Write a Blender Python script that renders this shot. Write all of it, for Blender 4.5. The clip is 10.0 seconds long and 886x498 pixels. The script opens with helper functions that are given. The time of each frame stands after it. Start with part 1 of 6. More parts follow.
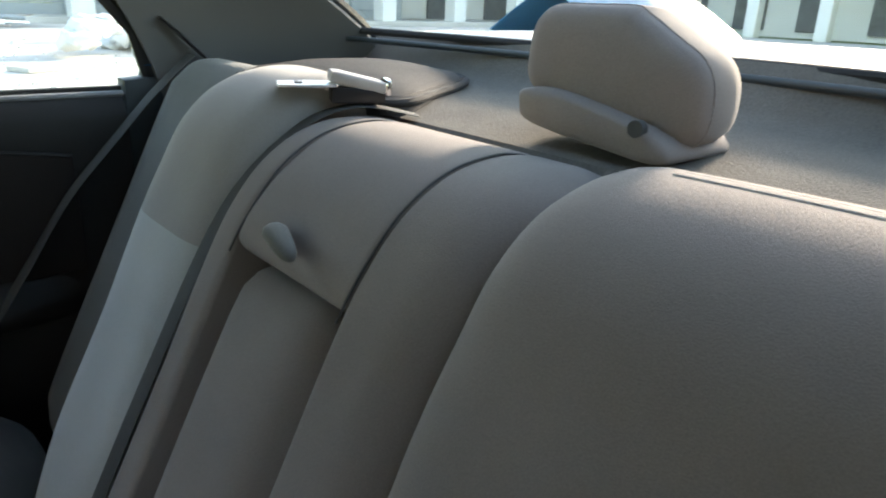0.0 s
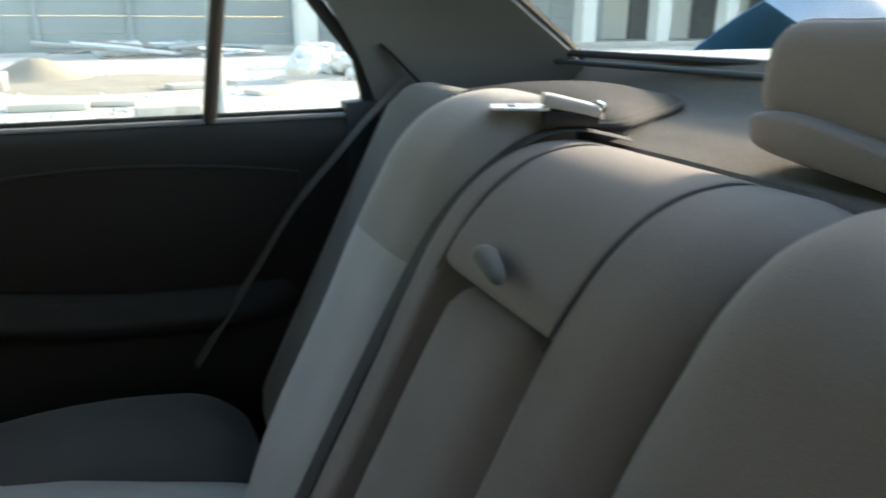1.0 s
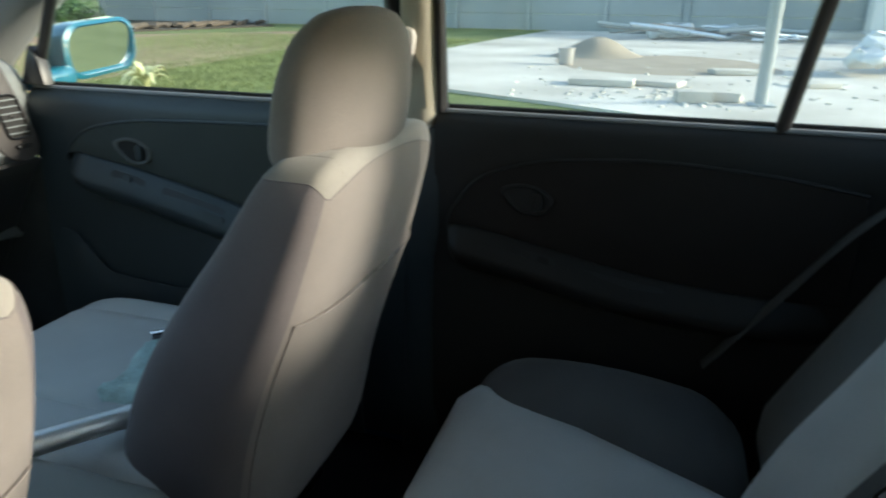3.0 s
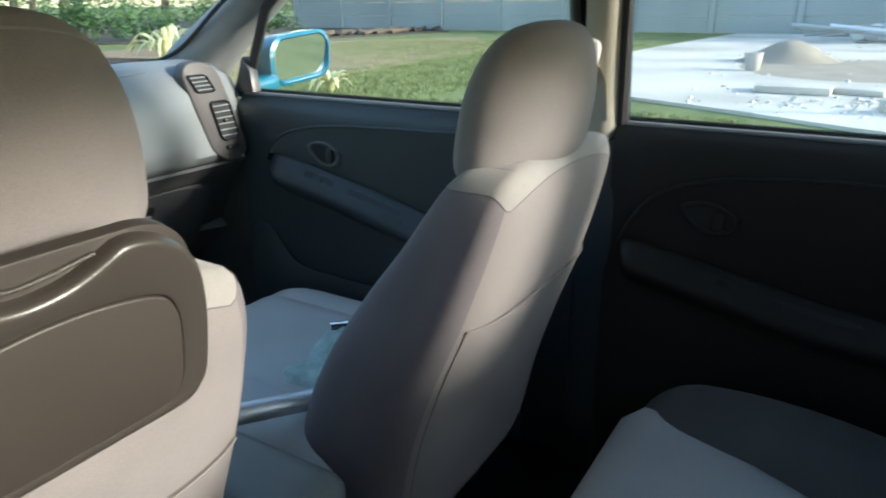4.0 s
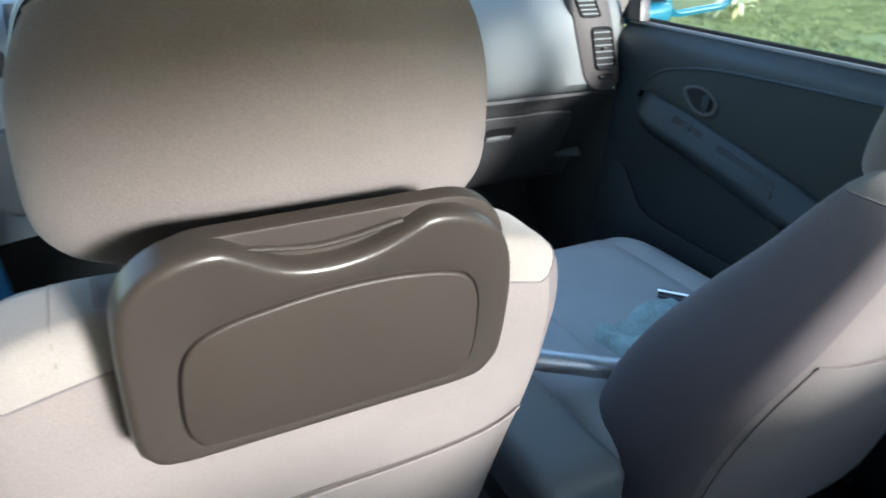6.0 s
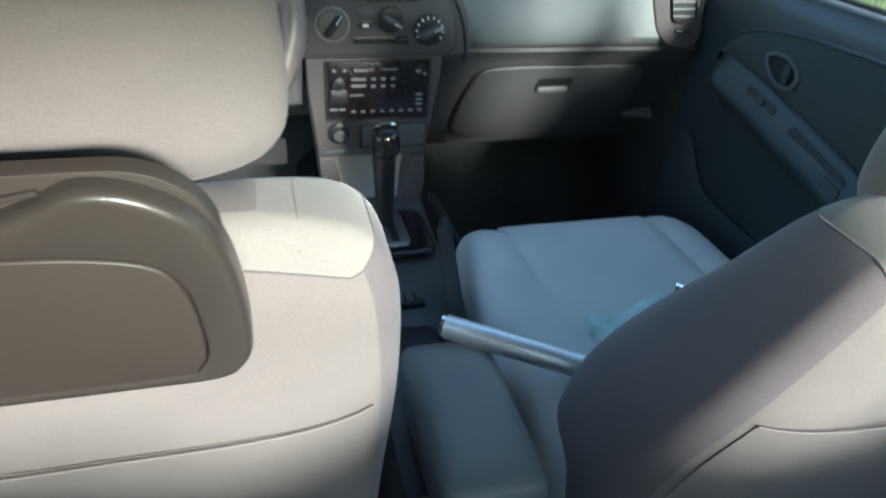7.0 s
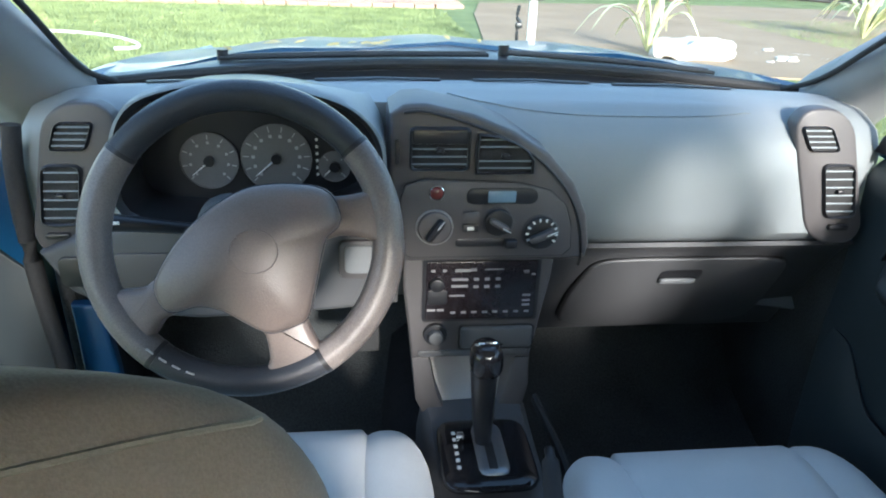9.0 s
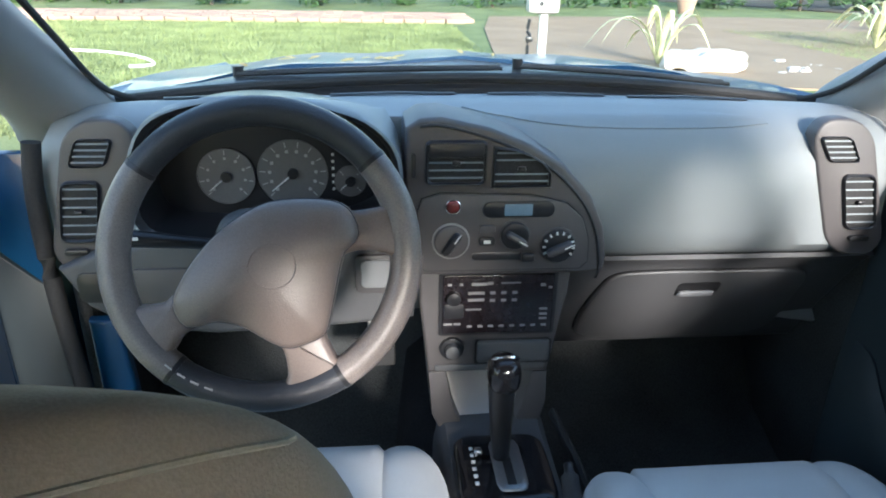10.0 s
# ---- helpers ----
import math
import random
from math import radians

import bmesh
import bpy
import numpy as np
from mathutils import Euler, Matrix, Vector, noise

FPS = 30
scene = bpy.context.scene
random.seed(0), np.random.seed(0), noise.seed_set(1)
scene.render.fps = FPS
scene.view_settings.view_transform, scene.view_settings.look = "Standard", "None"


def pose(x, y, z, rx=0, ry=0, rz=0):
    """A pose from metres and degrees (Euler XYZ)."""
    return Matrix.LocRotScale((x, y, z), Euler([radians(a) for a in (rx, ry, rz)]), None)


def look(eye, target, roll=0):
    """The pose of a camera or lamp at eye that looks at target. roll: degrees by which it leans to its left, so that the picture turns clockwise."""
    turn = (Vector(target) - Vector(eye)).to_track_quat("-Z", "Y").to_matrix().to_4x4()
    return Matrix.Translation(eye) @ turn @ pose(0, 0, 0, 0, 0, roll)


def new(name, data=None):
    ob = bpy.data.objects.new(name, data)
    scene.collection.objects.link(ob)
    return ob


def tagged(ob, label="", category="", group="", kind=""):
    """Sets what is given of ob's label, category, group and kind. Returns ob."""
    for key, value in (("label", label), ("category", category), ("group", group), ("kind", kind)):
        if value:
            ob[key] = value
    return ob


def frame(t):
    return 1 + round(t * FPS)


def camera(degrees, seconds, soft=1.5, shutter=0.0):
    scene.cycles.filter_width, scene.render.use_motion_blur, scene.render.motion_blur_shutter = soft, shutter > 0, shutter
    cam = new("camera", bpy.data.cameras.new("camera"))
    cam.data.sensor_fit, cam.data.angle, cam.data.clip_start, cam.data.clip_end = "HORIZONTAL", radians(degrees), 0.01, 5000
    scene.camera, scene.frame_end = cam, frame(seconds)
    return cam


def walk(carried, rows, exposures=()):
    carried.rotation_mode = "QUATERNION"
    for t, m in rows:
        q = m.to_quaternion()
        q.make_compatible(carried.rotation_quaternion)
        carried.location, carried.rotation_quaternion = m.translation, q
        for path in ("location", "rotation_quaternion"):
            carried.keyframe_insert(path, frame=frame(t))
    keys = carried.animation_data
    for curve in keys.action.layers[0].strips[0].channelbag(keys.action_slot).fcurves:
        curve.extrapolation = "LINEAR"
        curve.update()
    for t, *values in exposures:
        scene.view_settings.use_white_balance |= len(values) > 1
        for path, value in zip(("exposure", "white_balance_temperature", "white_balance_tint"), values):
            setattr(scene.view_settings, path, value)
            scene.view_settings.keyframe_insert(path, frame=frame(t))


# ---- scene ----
cam = camera(66.0, 10.0, 1.9, 0.4)
PATH = [
    (0, (-0.497, -0.666, 0.76), (0.93, -1.89, 0.079), 2.1),
    (0.5, (-0.488, -0.667, 0.759), (1.05, -1.736, 0.058), 0.8),
    (1, (-0.478, -0.655, 0.761), (1.25, -1.435, 0.125), 0.2),
    (1.5, (-0.467, -0.636, 0.761), (1.385, -1.066, 0.143), 0.7),
    (2, (-0.47, -0.61, 0.768), (1.418, -0.735, 0.12), 0.6),
    (2.5, (-0.477, -0.599, 0.782), (1.391, -0.362, 0.108), 0.6),
    (3, (-0.489, -0.587, 0.794), (1.299, -0.018, 0.104), 0.6),
    (3.2, (-0.495, -0.584, 0.797), (1.26, 0.101, 0.125), 0.7),
    (4.5, (-0.51, -0.553, 0.81), (0.958, 0.615, 0.116), -1.3),
    (5, (-0.523, -0.531, 0.813), (0.749, 0.839, 0.102), -0.9),
    (5.5, (-0.514, -0.523, 0.818), (0.562, 0.928, -0.04), -0.8),
    (5.7, (-0.493, -0.518, 0.823), (0.494, 0.986, -0.05), -0.4),
    (6.8, (-0.237, -0.512, 0.816), (0.257, 1.149, -0.178), 4.6),
    (7, (-0.208, -0.501, 0.818), (0.272, 1.118, -0.247), 4.0),
    (7.2, (-0.190, -0.478, 0.841), (0.264, 1.098, -0.310), 3.6),
    (7.5, (-0.187, -0.445, 0.871), (0.177, 1.178, -0.258), 2.6),
    (7.7, (-0.185, -0.403, 0.879), (0.106, 1.290, -0.140), 2.6),
    (8, (-0.184, -0.365, 0.879), (0.057, 1.418, 0.006), 2.6),
    (8.5, (-0.18, -0.304, 0.899), (0.045, 1.486, 0.037), 1.7),
    (9, (-0.182, -0.292, 0.908), (0.036, 1.521, 0.092), 2.0),
    (9.5, (-0.184, -0.293, 0.907), (0.019, 1.533, 0.117), 1.5),
    (10, (-0.189, -0.288, 0.907), (-0.004, 1.544, 0.126), 1.2),
]
walk(cam, [(t, look(eye, target, roll)) for t, eye, target, roll in PATH], [(0, 2.8, 7700, 12), (1.5, 2.3, 7800, 8), (2.3, 1.97, 7300, 2), (3, 1.85, 6900, 3), (4.5, 2.15, 6100, 9), (5.5, 2.4, 5900, 12), (7, 2.33, 5900, 2), (8, 2.7, 5800, 5), (10, 2.5, 6100, 12)])

SUN_AZ, SUN_EL, SUN, SKY = 165, 16.6, 1.9, 0.15

# ---- light ----
world = bpy.data.worlds.new("sky")
scene.world = world
world.use_nodes = True
wn = world.node_tree
sky = wn.nodes.new("ShaderNodeTexSky")
sky.sky_type = "NISHITA"
sky.sun_disc = False
sky.sun_elevation = radians(SUN_EL)
sky.sun_rotation = radians(SUN_AZ)
sky.air_density, sky.dust_density, sky.ozone_density = 1.0, 1.0, 1.0
wn.links.new(sky.outputs[0], wn.nodes["Background"].inputs[0])
wn.nodes["Background"].inputs[1].default_value = SKY

sun_data = bpy.data.lights.new("sun", "SUN")
sun_data.energy, sun_data.angle, sun_data.color = SUN, radians(8.0), (1.0, 0.93, 0.84)
sun = new("sun", sun_data)
sa, se = radians(SUN_AZ), radians(SUN_EL)
sun_from = Vector((math.sin(sa) * math.cos(se), math.cos(sa) * math.cos(se), math.sin(se)))
sun.matrix_world = look(sun_from * 20, (0, 0, 0))

# ---- materials ----
def mat(name, base, rough=0.6, metal=0.0, var=0.12, big=3.0, fine=250.0, bump=0.15, sheen=0.0, coat=0.0, grain=0.5, spec=0.5, tint=None, rvar=0.0):
    """A surface with slow stains and fine grain, both in metres."""
    m = bpy.data.materials.new(name)
    m.use_nodes = True
    nt = m.node_tree
    p = nt.nodes["Principled BSDF"]
    tc = nt.nodes.new("ShaderNodeTexCoord")
    n1 = nt.nodes.new("ShaderNodeTexNoise")
    n1.inputs["Scale"].default_value = big
    n1.inputs["Detail"].default_value = 5
    n2 = nt.nodes.new("ShaderNodeTexNoise")
    n2.inputs["Scale"].default_value = fine
    n2.inputs["Detail"].default_value = 2
    for n in (n1, n2):
        nt.links.new(tc.outputs["Object"], n.inputs["Vector"])
    mixv = nt.nodes.new("ShaderNodeMix")
    mixv.data_type = "FLOAT"
    mixv.inputs[0].default_value = grain
    nt.links.new(n1.outputs[0], mixv.inputs[2])
    nt.links.new(n2.outputs[0], mixv.inputs[3])
    ramp = nt.nodes.new("ShaderNodeValToRGB")
    lo = [c * (1 - 2 * var) for c in base]
    hi = [min(1, c * (1 + 2 * var)) for c in (tint or base)]
    ramp.color_ramp.elements[0].position, ramp.color_ramp.elements[1].position = 0.25, 0.75
    ramp.color_ramp.elements[0].color = (*lo, 1)
    ramp.color_ramp.elements[1].color = (*hi, 1)
    nt.links.new(mixv.outputs[0], ramp.inputs[0])
    nt.links.new(ramp.outputs[0], p.inputs["Base Color"])
    p.inputs["Roughness"].default_value = rough
    if rvar:
        mr = nt.nodes.new("ShaderNodeMapRange")
        mr.inputs[3].default_value, mr.inputs[4].default_value = max(0.02, rough - rvar), min(1, rough + rvar)
        nt.links.new(n1.outputs[0], mr.inputs[0])
        nt.links.new(mr.outputs[0], p.inputs["Roughness"])
    p.inputs["Metallic"].default_value = metal
    p.inputs["Specular IOR Level"].default_value = spec
    if sheen:
        p.inputs["Sheen Weight"].default_value = sheen
        p.inputs["Sheen Roughness"].default_value = 0.4
    if coat:
        p.inputs["Coat Weight"].default_value = coat
        p.inputs["Coat Roughness"].default_value = 0.05
    if bump:
        b = nt.nodes.new("ShaderNodeBump")
        b.inputs["Strength"].default_value = bump
        b.inputs["Distance"].default_value = 0.002
        nt.links.new(n2.outputs[0], b.inputs["Height"])
        nt.links.new(b.outputs[0], p.inputs["Normal"])
    return m


def glass_mat(name, tint=(0.93, 0.97, 0.96)):
    m = bpy.data.materials.new(name)
    m.use_nodes = True
    nt = m.node_tree
    nt.nodes.remove(nt.nodes["Principled BSDF"])
    out = nt.nodes["Material Output"]
    tr, gl, mx = (nt.nodes.new("ShaderNode" + k) for k in ("BsdfTransparent", "BsdfGlossy", "MixShader"))
    tr.inputs[0].default_value = (*tint, 1)
    gl.inputs["Roughness"].default_value = 0.02
    mx.inputs[0].default_value = 0.03
    nt.links.new(tr.outputs[0], mx.inputs[1])
    nt.links.new(gl.outputs[0], mx.inputs[2])
    nt.links.new(mx.outputs[0], out.inputs[0])
    return m


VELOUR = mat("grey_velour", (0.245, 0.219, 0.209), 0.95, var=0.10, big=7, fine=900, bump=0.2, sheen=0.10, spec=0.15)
VELOUR_SIDE = mat("darker_side_velour", (0.175, 0.155, 0.160), 0.95, var=0.10, big=7, fine=900, bump=0.2, sheen=0.25, spec=0.15)
# Warm grey velour, lightened for the top light on the right rear backrest.
VELOUR_UPPER = mat("top_lit_velour", (0.30, 0.292, 0.282), 0.95, var=0.10, big=7, fine=900, bump=0.2, sheen=0.25, spec=0.15)
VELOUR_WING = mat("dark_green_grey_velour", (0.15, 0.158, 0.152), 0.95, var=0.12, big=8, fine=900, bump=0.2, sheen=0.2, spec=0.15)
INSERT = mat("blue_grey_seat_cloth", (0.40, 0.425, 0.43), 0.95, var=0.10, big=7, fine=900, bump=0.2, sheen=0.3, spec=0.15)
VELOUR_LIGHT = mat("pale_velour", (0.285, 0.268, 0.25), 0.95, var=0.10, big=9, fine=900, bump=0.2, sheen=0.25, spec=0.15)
# Seat velour lightened for the skylight that falls on the front cushions.
CUSHION = mat("skylit_seat_velour", (0.58, 0.605, 0.61), 0.95, var=0.08, big=7, fine=900, bump=0.2, sheen=0.3, spec=0.15)
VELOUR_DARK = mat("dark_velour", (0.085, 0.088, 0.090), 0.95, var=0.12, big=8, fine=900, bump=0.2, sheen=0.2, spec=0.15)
PIPING = mat("pale_piping", (0.5, 0.47, 0.43), 0.85, fine=500, bump=0.3)
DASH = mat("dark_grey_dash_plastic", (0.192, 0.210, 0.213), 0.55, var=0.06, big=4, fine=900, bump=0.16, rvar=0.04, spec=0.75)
# Dash plastic darkened for the shade on the lower parts.
DASH_LOW = mat("shaded_dash_plastic", (0.078, 0.078, 0.080), 0.5, var=0.08, big=4, fine=900, bump=0.22)
LID = mat("blue_grey_lid_plastic", (0.14, 0.165, 0.175), 0.42, var=0.06, big=4, fine=900, bump=0.2)
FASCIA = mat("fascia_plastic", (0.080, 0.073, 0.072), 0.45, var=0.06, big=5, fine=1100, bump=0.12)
BLACK = mat("black_plastic", (0.018, 0.018, 0.02), 0.35, var=0.15, big=9, fine=700, bump=0.1)
BLACK_GLOSS = mat("black_gloss", (0.012, 0.012, 0.014), 0.12, var=0.2, bump=0.0)
# Darker copies of the door trim; the rear doors' shade is in the colour.
DOORTRIM_SHADED = mat("shaded_rear_trim_plastic", (0.020, 0.019, 0.018), 0.55, var=0.08, big=5, fine=900, bump=0.2, spec=0.3)
DOORCLOTH_SHADED = mat("shaded_rear_door_cloth", (0.026, 0.022, 0.020), 0.95, var=0.12, big=6, fine=500, bump=0.3, spec=0.15)
DOORTRIM = mat("door_trim_plastic", (0.032, 0.042, 0.046), 0.42, var=0.08, big=5, fine=900, bump=0.2)
DOORCLOTH = mat("door_cloth", (0.047, 0.053, 0.048), 0.95, var=0.1, big=6, fine=500, bump=0.3, sheen=0.1)
PILLAR = mat("grey_pillar_plastic", (0.22, 0.225, 0.23), 0.6, var=0.06, big=4, fine=900, bump=0.15)
# Darker than the other pillars; also for the front door's handle cup.
PILLAR_DARK = mat("darker_pillar_trim", (0.12, 0.122, 0.12), 0.9, var=0.06, big=4, fine=900, bump=0.2)
PILLAR_BEIGE = mat("beige_pillar_plastic", (0.36, 0.33, 0.27), 0.6, var=0.06, big=4, fine=900, bump=0.15)
SHELF = mat("brown_felt_shelf", (0.15, 0.14, 0.125), 1.0, var=0.15, big=10, fine=380, bump=0.5, spec=0.1)
CARPET = mat("black_carpet", (0.025, 0.025, 0.027), 1.0, var=0.25, big=8, fine=300, bump=0.6, spec=0.1)
HEADLINER = mat("headliner_cloth", (0.33, 0.325, 0.31), 0.95, var=0.05, big=4, fine=500, bump=0.2)
LEATHER = mat("worn_grey_leather", (0.150, 0.116, 0.102), 0.36, var=0.06, big=9, fine=600, bump=0.2, rvar=0.03, tint=(0.20, 0.158, 0.138))
RIM_LEATHER = mat("worn_rim_leather", (0.130, 0.112, 0.104), 0.34, var=0.14, big=14, fine=600, bump=0.25, rvar=0.1, tint=(0.20, 0.17, 0.155))
LEATHER_DARK = mat("dark_wheel_wrap", (0.035, 0.037, 0.043), 0.33, var=0.15, big=18, fine=700, bump=0.3, rvar=0.1)
TRAY = mat("brown_grey_tray_plastic", (0.047, 0.040, 0.034), 0.32, var=0.06, big=9, fine=900, bump=0.08, rvar=0.1)
TRAY_IN = mat("brown_tray_panel", (0.043, 0.035, 0.029), 0.5, var=0.06, big=9, fine=900, bump=0.08, rvar=0.08)
BELT_PALE = mat("worn_belt_webbing", (0.065, 0.067, 0.066), 0.85, var=0.1, big=10, fine=700, bump=0.3)
SPEAKER = mat("speaker_cloth", (0.05, 0.05, 0.052), 0.85, var=0.1, big=12, fine=1200, bump=0.5, spec=0.2)
BELT = mat("grey_belt_webbing", (0.06, 0.062, 0.062), 0.8, var=0.1, big=10, fine=600, bump=0.3)
STEEL = mat("brushed_steel", (0.85, 0.86, 0.87), 0.48, metal=1.0, var=0.08, big=20, fine=400, bump=0.05)
CHROME = mat("chrome", (0.8, 0.8, 0.8), 0.12, metal=1.0, var=0.04, bump=0.0)
PAINT = mat("blue_car_paint", (0.006, 0.050, 0.120), 0.38, metal=0.0, var=0.08, big=2, fine=600, bump=0.0, coat=0.3, spec=0.25, rvar=0.05)
PAINT_MIRROR = mat("teal_mirror_paint", (0.006, 0.14, 0.22), 0.3, metal=0.1, var=0.05, bump=0.0, coat=1.0)
RUBBER = mat("black_rubber", (0.02, 0.02, 0.02), 0.8, var=0.2, bump=0.3)
MIRROR = mat("mirror_glass", (0.9, 0.9, 0.9), 0.01, metal=1.0, var=0.0, bump=0.0)
GLASS = glass_mat("window_glass")
# Nearly opaque, to block the light through one unseen pane.
GLASS_BLOCK = glass_mat("light_blocking_glass", (0.06, 0.065, 0.065))
CARPET_FRONT = mat("grey_front_carpet", (0.050, 0.053, 0.053), 1.0, var=0.3, big=6, fine=260, bump=0.7, spec=0.1)
DIAL = mat("dial_face", (0.16, 0.152, 0.145), 0.6, var=0.05, bump=0.0)
MARK = mat("white_print", (0.75, 0.74, 0.7), 0.6, var=0.05, bump=0.0)
NEEDLE = mat("pale_needle", (0.85, 0.83, 0.8), 0.5, var=0.03, bump=0.0)
LCD = mat("blue_grey_lcd", (0.16, 0.24, 0.30), 0.2, var=0.05, bump=0.0)
RADIO = mat("radio_face", (0.016, 0.012, 0.014), 0.18, var=0.2, big=20, bump=0.0)
KEY = mat("grey_radio_print", (0.26, 0.25, 0.245), 0.5, var=0.1, bump=0.0)
GATE = mat("grey_gate_metal", (0.30, 0.31, 0.32), 0.35, metal=0.8, var=0.1, big=20, fine=400, bump=0.05)
RED = mat("red_lens", (0.16, 0.03, 0.025), 0.15, var=0.1, bump=0.0)
PLATE = mat("pale_grey_plastic", (0.45, 0.43, 0.41), 0.5, var=0.05, fine=900, bump=0.1)
TOWEL = mat("teal_terry", (0.50, 0.71, 0.68), 1.0, var=0.25, big=30, fine=350, bump=0.9, sheen=0.3)
GRASS = mat("grass_ground", (0.13, 0.175, 0.07), 0.95, var=0.22, big=1.3, fine=70, bump=0.8, tint=(0.21, 0.24, 0.11), spec=0.1)
BLADE = mat("grass_blades", (0.13, 0.185, 0.06), 0.7, var=0.3, big=2, fine=40, bump=0.0, tint=(0.22, 0.26, 0.11))
LEAF = mat("leaf_green", (0.05, 0.10, 0.025), 0.55, var=0.3, big=2, fine=20, bump=0.0)
LEAF_DRY = mat("dry_leaf", (0.46, 0.42, 0.16), 0.7, var=0.3, big=40, fine=200, bump=0.0, tint=(0.40, 0.30, 0.14))
LEAF_PALE = mat("strap_leaf", (0.48, 0.50, 0.24), 0.5, var=0.2, big=4, fine=30, bump=0.0, tint=(0.66, 0.64, 0.38))
BARK = mat("bark", (0.11, 0.085, 0.065), 0.95, var=0.3, big=6, fine=40, bump=0.9)
CONCRETE = mat("dusty_concrete", (0.50, 0.46, 0.40), 0.9, var=0.16, big=0.45, fine=18, bump=0.4, grain=0.25, tint=(0.62, 0.59, 0.54))
DIRT = mat("brown_drive", (0.33, 0.245, 0.165), 0.95, spec=0.1, var=0.16, big=0.8, fine=30, bump=0.5)
FENCE = mat("grey_fence_concrete", (0.40, 0.43, 0.44), 0.9, var=0.08, big=0.35, fine=12, bump=0.3, grain=0.3)
WHITE = mat("white_wall_paint", (0.78, 0.77, 0.74), 0.8, var=0.05, big=0.8, fine=20, bump=0.1)
BRICK = mat("pale_red_brick", (0.40, 0.26, 0.19), 0.9, var=0.15, big=4, fine=60, bump=0.5)
SAND = mat("sand", (0.36, 0.31, 0.25), 1.0, var=0.15, big=2, fine=90, bump=0.6)
TIMBER = mat("weathered_timber", (0.34, 0.31, 0.28), 0.9, var=0.2, big=3, fine=60, bump=0.4)
BAG = mat("white_sack", (0.72, 0.72, 0.70), 0.7, var=0.08, big=5, fine=200, bump=0.4)
HOSE = mat("white_hose", (0.75, 0.75, 0.7), 0.5, var=0.05, bump=0.0)
TARP = mat("blue_tarp", (0.03, 0.16, 0.30), 0.4, var=0.12, big=3, fine=60, bump=0.3)
SOIL = mat("dark_soil", (0.075, 0.06, 0.045), 1.0, var=0.3, big=1, fine=30, bump=0.8)
DARKROOM = mat("dark_opening", (0.16, 0.16, 0.16), 0.8, var=0.2, bump=0.0)

# ---- building helpers ----
BASE = {}


def thing(name, at, label, category, group="", kind=""):
    """An empty at the base of a thing; its parts are built in the world's metres."""
    ob = new(name)
    ob.empty_display_size = 0.05
    ob.location = at
    BASE[ob] = Vector(at)
    return tagged(ob, label, category, group, kind)


def part(name, bm, material, parent, label="", angle=40):
    """One mesh under a thing or a part."""
    base = BASE[parent]
    bmesh.ops.translate(bm, vec=-base, verts=bm.verts)
    bm.normal_update()
    lim = radians(angle)
    for f in bm.faces:
        f.smooth = True
    for e in bm.edges:
        if len(e.link_faces) == 2 and e.calc_face_angle(0) > lim:
            e.smooth = False
    me = bpy.data.meshes.new(name)
    bm.to_mesh(me)
    bm.free()
    for m in material if isinstance(material, (list, tuple)) else (material,):
        me.materials.append(m)
    ob = new(name, me)
    ob.parent = parent
    BASE[ob] = base
    return tagged(ob, label)


def solo(name, bm, material, at, label, category, group="", kind="", angle=40):
    """A thing of one mesh."""
    root = new(name)
    BASE[root] = Vector(at)
    ob = part(name, bm, material, root, "", angle)
    ob.parent = None
    ob.location = at
    bpy.data.objects.remove(root)
    ob.name = name
    return tagged(ob, label, category, group, kind)


def soft(c, size, r, cuts=9, bulge=(0, 0, 0), warp=None, rot=None):
    """A box with rounded edges and bulging faces; warp bends it in its own frame."""
    bm = bmesh.new()
    bmesh.ops.create_cube(bm, size=2)
    bmesh.ops.subdivide_edges(bm, edges=bm.edges[:], cuts=cuts, use_grid_fill=True)
    r = Vector((r, r, r)) if not hasattr(r, "__len__") else Vector(r)
    h = Vector(size) / 2
    r = Vector([min(a, b * 0.999) for a, b in zip(r, h)])
    inner = h - r
    for v in bm.verts:
        u = v.co.copy()
        p = Vector([math.copysign(abs(a) ** 0.8, a) * b for a, b in zip(u, h)])
        q = Vector([max(-i, min(i, a)) for a, i in zip(p, inner)])
        d = Vector([(a - b) / c_ for a, b, c_ in zip(p, q, r)])
        if d.length > 1e-6:
            d.normalize()
        co = q + Vector([a * b for a, b in zip(d, r)])
        for k in range(3):
            if bulge[k]:
                i, j = (k + 1) % 3, (k + 2) % 3
                co[k] += bulge[k] * (co[k] / h[k]) * max(0, 1 - u[i] ** 2) * max(0, 1 - u[j] ** 2)
        v.co = warp(co, h) if warp else co
    m = (rot or Matrix.Identity(4)).to_4x4()
    bmesh.ops.transform(bm, matrix=Matrix.Translation(c) @ m, verts=bm.verts)
    return bm


def box(c, size, bevel=0.0, rot=None, seg=2):
    bm = bmesh.new()
    bmesh.ops.create_cube(bm, size=1)
    bmesh.ops.scale(bm, vec=size, verts=bm.verts)
    if bevel:
        bmesh.ops.bevel(bm, geom=bm.edges[:], offset=bevel, segments=seg, affect="EDGES", profile=0.5)
    m = (rot or Matrix.Identity(4)).to_4x4()
    bmesh.ops.transform(bm, matrix=Matrix.Translation(c) @ m, verts=bm.verts)
    return bm


